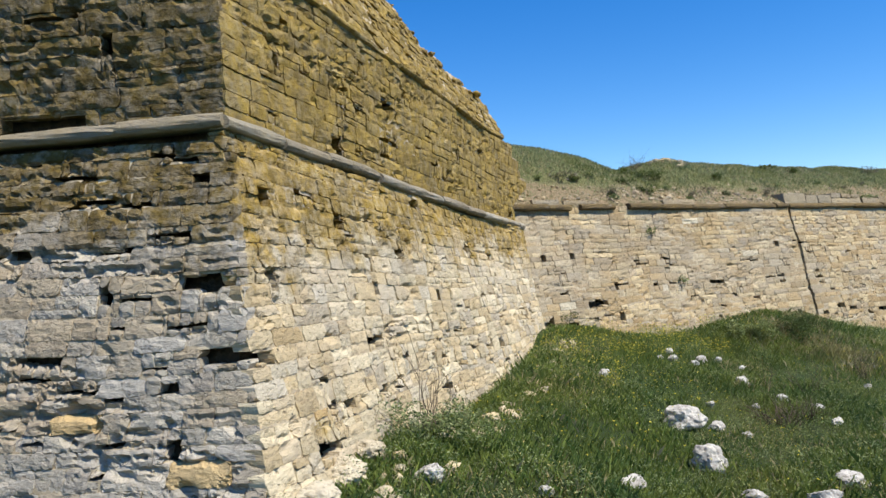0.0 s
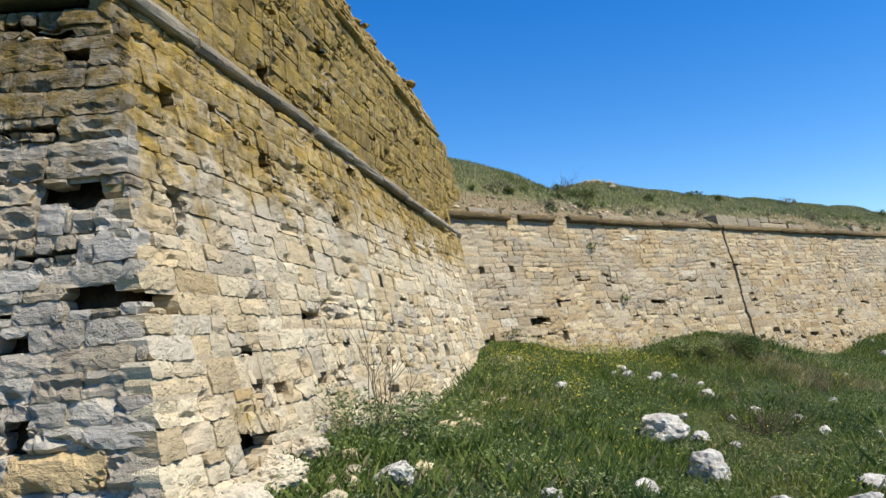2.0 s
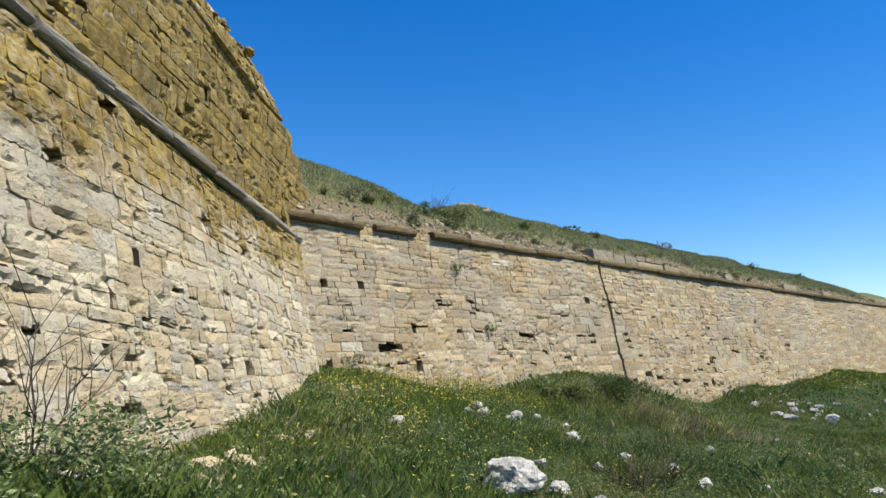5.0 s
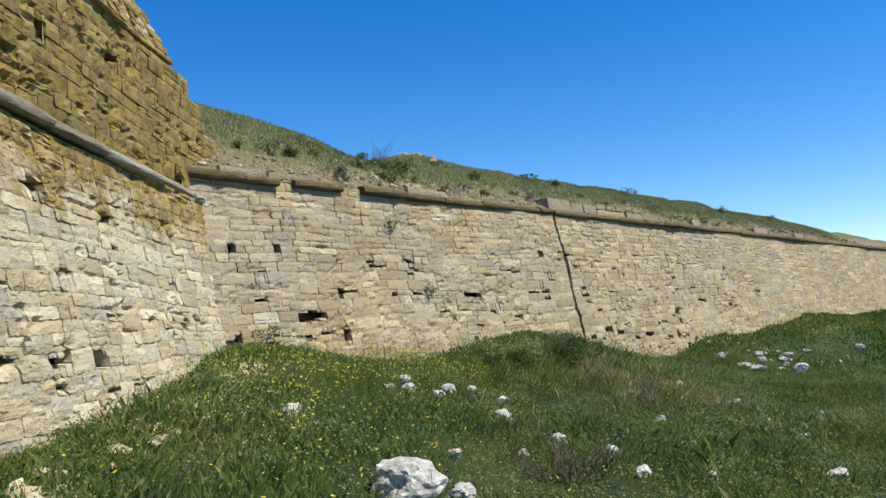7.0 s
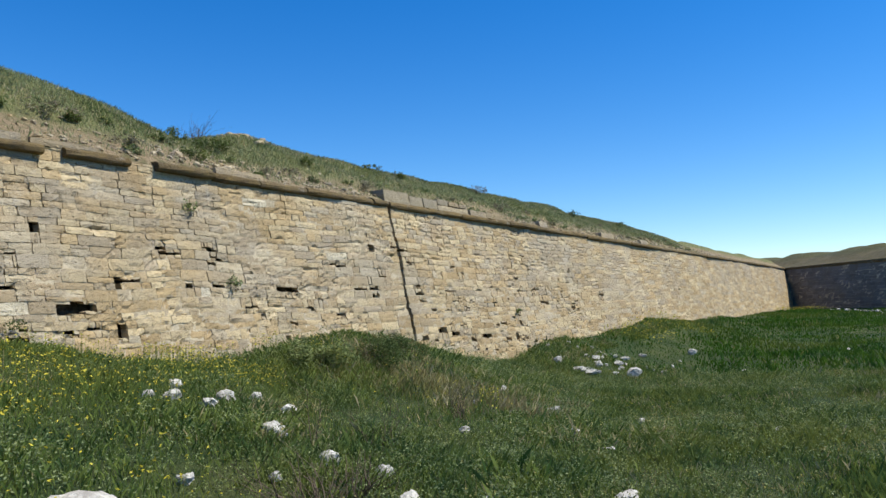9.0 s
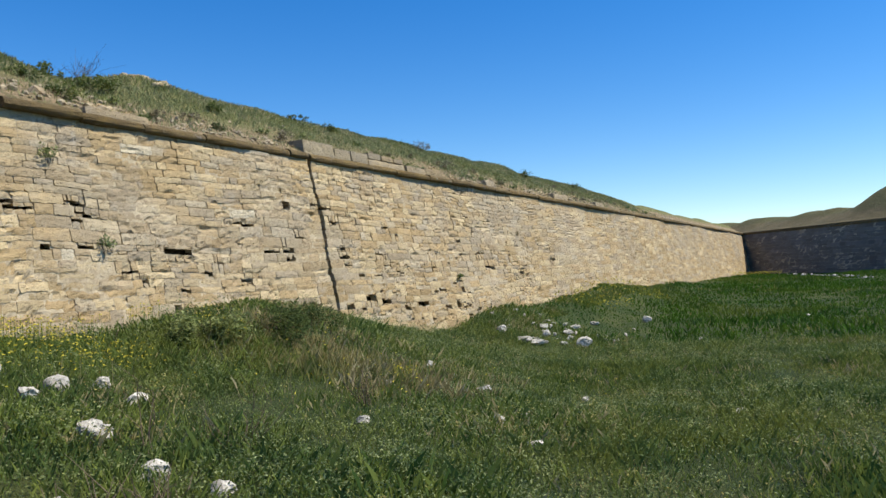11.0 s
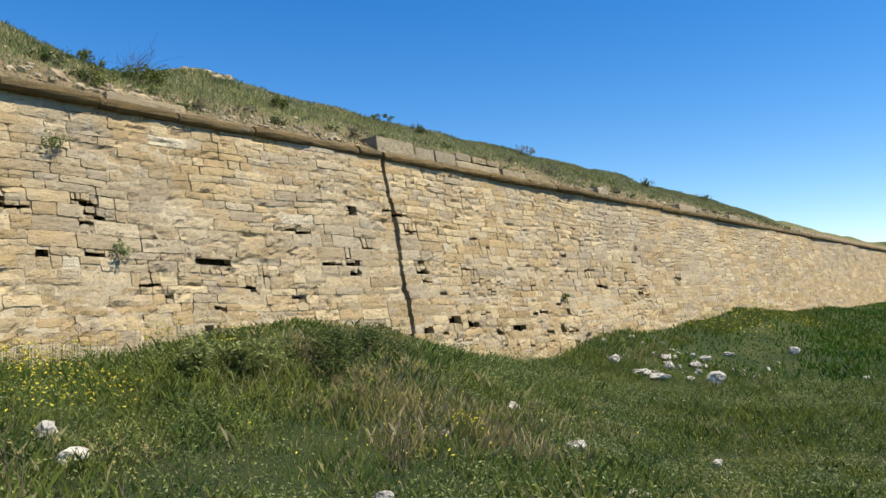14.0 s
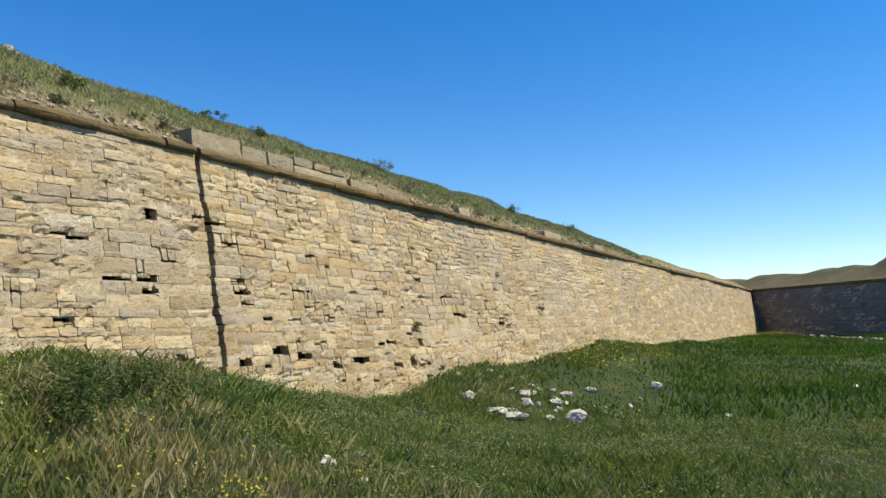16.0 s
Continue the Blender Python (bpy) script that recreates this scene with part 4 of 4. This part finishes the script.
# ---- plants ----


def stick(path, r0, r1):
    """A tapered three-sided twig along a path."""
    V, F = [], []
    for i, p in enumerate(path):
        r = r0 + (r1 - r0) * i / (len(path) - 1)
        for k in range(3):
            a = 2.1 * k
            V.append((p[0] + r * math.cos(a), p[1] + r * math.sin(a), p[2] + 0.4 * r * math.sin(a * 2)))
    for i in range(len(path) - 1):
        F += [(i * 3 + k, i * 3 + (k + 1) % 3, i * 3 + 3 + (k + 1) % 3, i * 3 + 3 + k) for k in range(3)]
    return V, F


def branches(rg, base, height, spread, count, r, forks=3):
    """Stems that leave one base, bend and fork."""
    V, F = [], []

    def put(path, r0, r1):
        v, f = stick(path, r0, r1)
        o = len(V)
        V.extend(v)
        F.extend([tuple(i + o for i in q) for q in f])

    for _ in range(count):
        a, lean = rg.uniform(0, 6.28), rg.uniform(0.2, 1.0) * spread
        p = Vector(base) + Vector((rg.gauss(0, 0.03), rg.gauss(0, 0.03), -0.02))
        step = Vector((math.cos(a) * lean, math.sin(a) * lean, height * rg.uniform(0.6, 1.0))) / 5
        path = [p.copy()]
        for i in range(5):
            p = p + step + Vector((rg.gauss(0, 0.02), rg.gauss(0, 0.02), rg.gauss(0, 0.01))) * height * 1.5
            path.append(p.copy())
            if i and rg.random() < forks / 5:
                q, side = p.copy(), [p.copy()]
                go = (step + Vector((rg.gauss(0, 1), rg.gauss(0, 1), rg.gauss(0.2, 0.5))) * step.length * 0.8) * 0.6
                for _ in range(3):
                    q = q + go + Vector((rg.gauss(0, 1), rg.gauss(0, 1), rg.gauss(0, 1))) * 0.015 * height
                    side.append(q.copy())
                put(side, r * 0.5, r * 0.2)
        put(path, r, r * 0.3)
    return V, F


def bush(name, base, width, height, label, seed, leaf=SHRUB, amount=700, size=0.03, group="", twigs=10):
    """A low shrub: forked twigs and a loose, uneven crown of small leaves."""
    rg, g2 = random.Random(seed), np.random.default_rng(seed)
    root = tagged(new(name), label, "shrub", group)
    root.location = base
    r = 0.009 if name == "brushwood" else 0.003 + 0.006 * height
    if amount or twigs > 9:
        tagged(part("brushwork", branches(rg, (0, 0, -0.03), height, width * 0.5, twigs, r), TWIG, root), kind="stuff")
    else:
        for _ in range(twigs):
            part("stalk", branches(rg, (0, 0, -0.03), height, width * 0.5, 1, r), TWIG, root)
    if amount:
        lobes = [(g2.normal(0, 0.28, 2) * width, g2.uniform(0.3, 0.8) * height, g2.uniform(0.14, 0.3) * width) for _ in range(7)]
        pick = g2.integers(0, 7, amount)
        c = np.array([(*lobes[k][0], lobes[k][1]) for k in pick])
        r = np.array([lobes[k][2] for k in pick])
        d = g2.normal(size=(amount, 3))
        d /= np.linalg.norm(d, axis=1)[:, None]
        p = c + d * (r * g2.uniform(0.5, 1.08, amount))[:, None] * (1, 1, 0.9)
        p[:, 2] = np.abs(p[:, 2])
        tagged(soup("foliage", leaves(p[:, 0], p[:, 1], p[:, 2], g2.uniform(0.5, 1.2, amount) * size), 4, leaf, root), kind="stuff")
    return root


GREY = blade_mat("grey_shrub_leaf", (0.16, 0.145, 0.10), (0.24, 0.215, 0.14), (0.34, 0.29, 0.2), 0.4)
RAMPART_BUSHES = [(2.17, 0.95, 0.32, 0), (1.7, 1.0, 0.45, 1), (2.6, 0.32, 0.35, 1), (3.7, 1.0, 0.36, 0), (4.0, 0.62, 0.4, 0), (4.6, 1.9, 0.4, 0), (5.5, 1.7, 0.45, 0), (5.2, 1.9, 0.4, 0), (0.6, 2.6, 0.4, 0), (7.37, 1.45, 0.3, 0),
                  (6.75, 0.65, 0.22, 1), (8.2, 0.5, 0.36, 1), (10.6, 2.3, 0.3, 0), (11.6, 2.1, 0.34, 0), (15.4, 1.95, 0.5, 1), (14.8, 0.95, 0.4, 1), (17.2, 0.4, 0.3, 1), (21.9, 1.7, 0.55, 0), (22.4, 1.95, 0.4, 1), (27, 1.8, 0.5, 0), (9.6, 0.3, 0.3, 1)]
for i, (s, v, w, dry) in enumerate(RAMPART_BUSHES):
    x, y, z = rampart_at(s, v)
    bush("shrub", (x, y, z - 0.02), w, w * 0.6, "dry greyish shrub on the earth rampart" if dry else "dark green low shrub on the earth rampart", 40 + i, GREY if dry else SHRUB, 420, 0.026, "shrubs on the rampart")
rg = random.Random(17)
for i in range(46):
    s, v, w = rg.uniform(0.2, 32), rg.uniform(0.12, 1.3), rg.uniform(0.14, 0.28)
    x, y, z = rampart_at(s, v)
    dry = i % 3 == 0
    bush("shrub", (x, y, z - 0.02), w, w * 0.7, "dry greyish shrub on the earth rampart" if dry else "small green tuft on the bare earth of the rampart", 140 + i, GREY if dry else WEED, 200, 0.026, "shrubs on the rampart", 5)
x, y, z = rampart_at(5.6, 2.6)
bush("bare_shrub", (x, y, z - 0.03), 0.7, 0.42, "leafless twiggy shrub on the rampart crest", 77, amount=0, twigs=26)


def at_ground(x, y):
    return (x, y, float(ground_z(x, y)) - 0.01)


bush("shrub", at_ground(7.25, 15.9), 0.8, 0.42, "dense dark green shrub on the grassy mound", 81, SHRUB, 2600, 0.022)
bush("shrub", at_ground(7.8, 16.45), 0.6, 0.36, "low dark green shrub at the foot of the curtain", 82, SHRUB, 1800, 0.022)
bush("shrub", at_ground(6.3, 15.7), 0.8, 0.36, "spreading green weed clump on the mound", 83, WEED, 2200, 0.03)
bush("shrub", at_ground(-0.22, 7.2), 0.9, 0.34, "bushy dark green weed at the foot of the bastion", 84, WEED, 2600, 0.02)
bush("dry_weed", at_ground(-0.22, 7.35), 0.7, 0.75, "tall dry brown weed stalks at the foot of the bastion", 85, amount=0, twigs=9)
bush("bare_shrub", at_ground(5.7, 12.0), 0.9, 0.42, "low leafless shrub with thin dark twigs in the grass", 86, amount=0, twigs=14)
bush("bare_shrub", at_ground(7.3, 13.4), 0.8, 0.45, "low leafless shrub with thin dry twigs in the grass", 87, amount=0, twigs=16)
bush("dry_weed", at_ground(5.03, 12.0), 0.2, 0.6, "single tall pale dry stalk in the grass", 88, amount=0, twigs=3)
bush("brushwood", at_ground(4.55, 10.3), 1.2, 0.30, "heap of dead grey branches lying in the grass", 89, amount=0, twigs=34)
bush("brushwood", at_ground(4.9, 10.5), 0.9, 0.26, "heap of dead grey branches lying in the grass", 90, amount=0, twigs=20)
for i, (s, z, w) in enumerate([(3.25, 3.22, 0.24), (3.84, 2.12, 0.22), (12.8, 1.5, 0.2), (0.35, 1.5, 0.4)]):
    x, y, z = CURT.at(s, z, 0.02)
    bush("wall_plant", (x, y, z), w, w * 0.8, "small green plant rooted in a joint of the curtain wall", 60 + i, WEED if i < 3 else SHRUB, 260, 0.022, "plants in the wall", 5)

# ---- yellow flowers ----


def flowers(spots, label, size=0.011):
    """Small yellow blossoms on thin stems round the given spots (x, y, radius, number)."""
    heads, stems = [], []
    for x0, y0, r, n in spots:
        a, q = gr.uniform(0, 6.28, n), r * np.sqrt(gr.random(n))
        x, y = x0 + q * np.cos(a), y0 + q * np.sin(a)
        k = in_ditch(x, y)
        x, y = x[k], y[k]
        z = ground_z(x, y)
        h = gr.uniform(0.16, 0.32, len(x))
        for _ in range(2):
            heads.append(leaves(x, y, z + h, gr.uniform(0.7, 1.3, len(x)) * size))
        w = 0.0012
        stems.append(np.stack((np.stack((x - w, y, z), -1), np.stack((x + w, y, z), -1), np.stack((x + w, y, z + h), -1), np.stack((x - w, y, z + h), -1)), 1))
    root = tagged(new("wildflowers"), label, "flowers", kind="stuff")
    soup("blossoms", np.concatenate(heads), 4, PETAL, root)
    soup("stems", np.concatenate(stems), 4, GRASS, root)


flowers([(2.37, 10.95, 0.16, 45), (4.7, 16.27, 0.5, 220), (5.44, 16.6, 0.45, 160), (2.3, 12.6, 0.9, 420), (3.3, 13.4, 1.0, 420), (4.6, 14.6, 0.9, 420), (2.6, 11.3, 1.5, 260), (6.42, 16.0, 0.4, 90), (8.2, 14.24, 0.16, 60), (4.3, 15.3, 0.5, 200), (3.3, 8.8, 1.6, 80), (7.0, 14.6, 1.8, 120), (1.2, 8.4, 1.2, 70), (10.5, 14.5, 1.5, 30)],
        "small yellow wildflowers scattered in the grass", 0.0145)
flowers([(22.1, 25.5, 1.6, 300), (19.6, 23.9, 1.1, 160), (18.4, 23.1, 0.9, 80), (45, 39, 2.5, 700)], "yellow flowering patch at the foot of the curtain", 0.028)

# ---- rubble and gravel ----


def scatter(name, points, low, high, material, label, seed):
    """Many small angular stones in one mesh."""
    rg = random.Random(seed)
    bm = bmesh.new()
    bmesh.ops.create_icosphere(bm, subdivisions=1, radius=1.0)
    ico = [v.co.copy() for v in bm.verts]
    tri = [tuple(v.index for v in f.verts) for f in bm.faces]
    bm.free()
    V, F = [], []
    for p in points:
        r = rg.uniform(low, high)
        sc = Vector((rg.uniform(0.7, 1.4), rg.uniform(0.6, 1.1), rg.uniform(0.35, 0.8))) * r
        rot = Euler((rg.gauss(0, 0.3), rg.gauss(0, 0.3), rg.uniform(0, 6.28))).to_matrix()
        o = len(V)
        V += [tuple(Vector(p) + rot @ Vector((c.x * sc.x, c.y * sc.y, c.z * sc.z)) * rg.uniform(0.75, 1.15)) for c in ico]
        F += [tuple(i + o for i in t) for t in tri]
    return tagged(part(name, (V, F), material), label, "rubble", kind="stuff")


rg = random.Random(31)
pts = []
for _ in range(1100):
    s, v = rg.uniform(-0.5, 40), abs(rg.gauss(0.1, 0.45)) + 0.06
    pts.append(rampart_at(s, v))
scatter("rubble", pts, 0.02, 0.075, STONE_C, "broken stones in the bare earth along the wall top", 5)
pts = [rampart_at(6.7 + rg.gauss(0, 0.35), 2.6 + rg.gauss(0, 0.25)) for _ in range(26)] + [rampart_at(4.4 + rg.gauss(0, 0.4), 0.5 + rg.gauss(0, 0.15)) for _ in range(18)]
scatter("rubble", pts, 0.05, 0.14, STONE_C, "heap of tumbled wall stones on the rampart", 6)
pts = []
for _ in range(45):
    x, y = 15.4 + rg.gauss(0, 1.0), 20.4 + rg.gauss(0, 0.6)
    pts.append((x, y, float(ground_z(x, y)) + 0.03))
for _ in range(80):
    k = rg.random()
    x, y = 45.5 - 8 * k + rg.gauss(0, 0.25), 36 - 10 * k + rg.gauss(0, 0.25)
    pts.append((x, y, float(ground_z(x, y)) + 0.10))
scatter("gravel", pts, 0.03, 0.09, ROCK, "pale gravel showing through the grass", 7)
pts = []
for _ in range(90):
    t = rg.random()
    p = RIGHT.at(0.4 + 9 * t, 0, 0.1 + abs(rg.gauss(0, 0.25)))
    pts.append((p[0], p[1], float(ground_z(p[0], p[1])) + 0.02))
for _ in range(60):
    p = LEFT.at(rg.uniform(0, 3), 0, 0.05 + abs(rg.gauss(0, 0.3)))
    pts.append((p[0], p[1], float(ground_z(p[0], p[1])) + 0.02))
scatter("rubble", pts, 0.03, 0.10, STONE_R, "crumbled pale stone at the foot of the bastion", 8)
pts = [on_parapet(s, crest_top(s) - 0.12, -0.1 + rg.gauss(0, 0.08)) for s in (rg.uniform(0.8, 8.2) for _ in range(170))]
scatter("rubble", pts, 0.03, 0.08, STONE_U, "loose rubble along the broken parapet crest", 9)
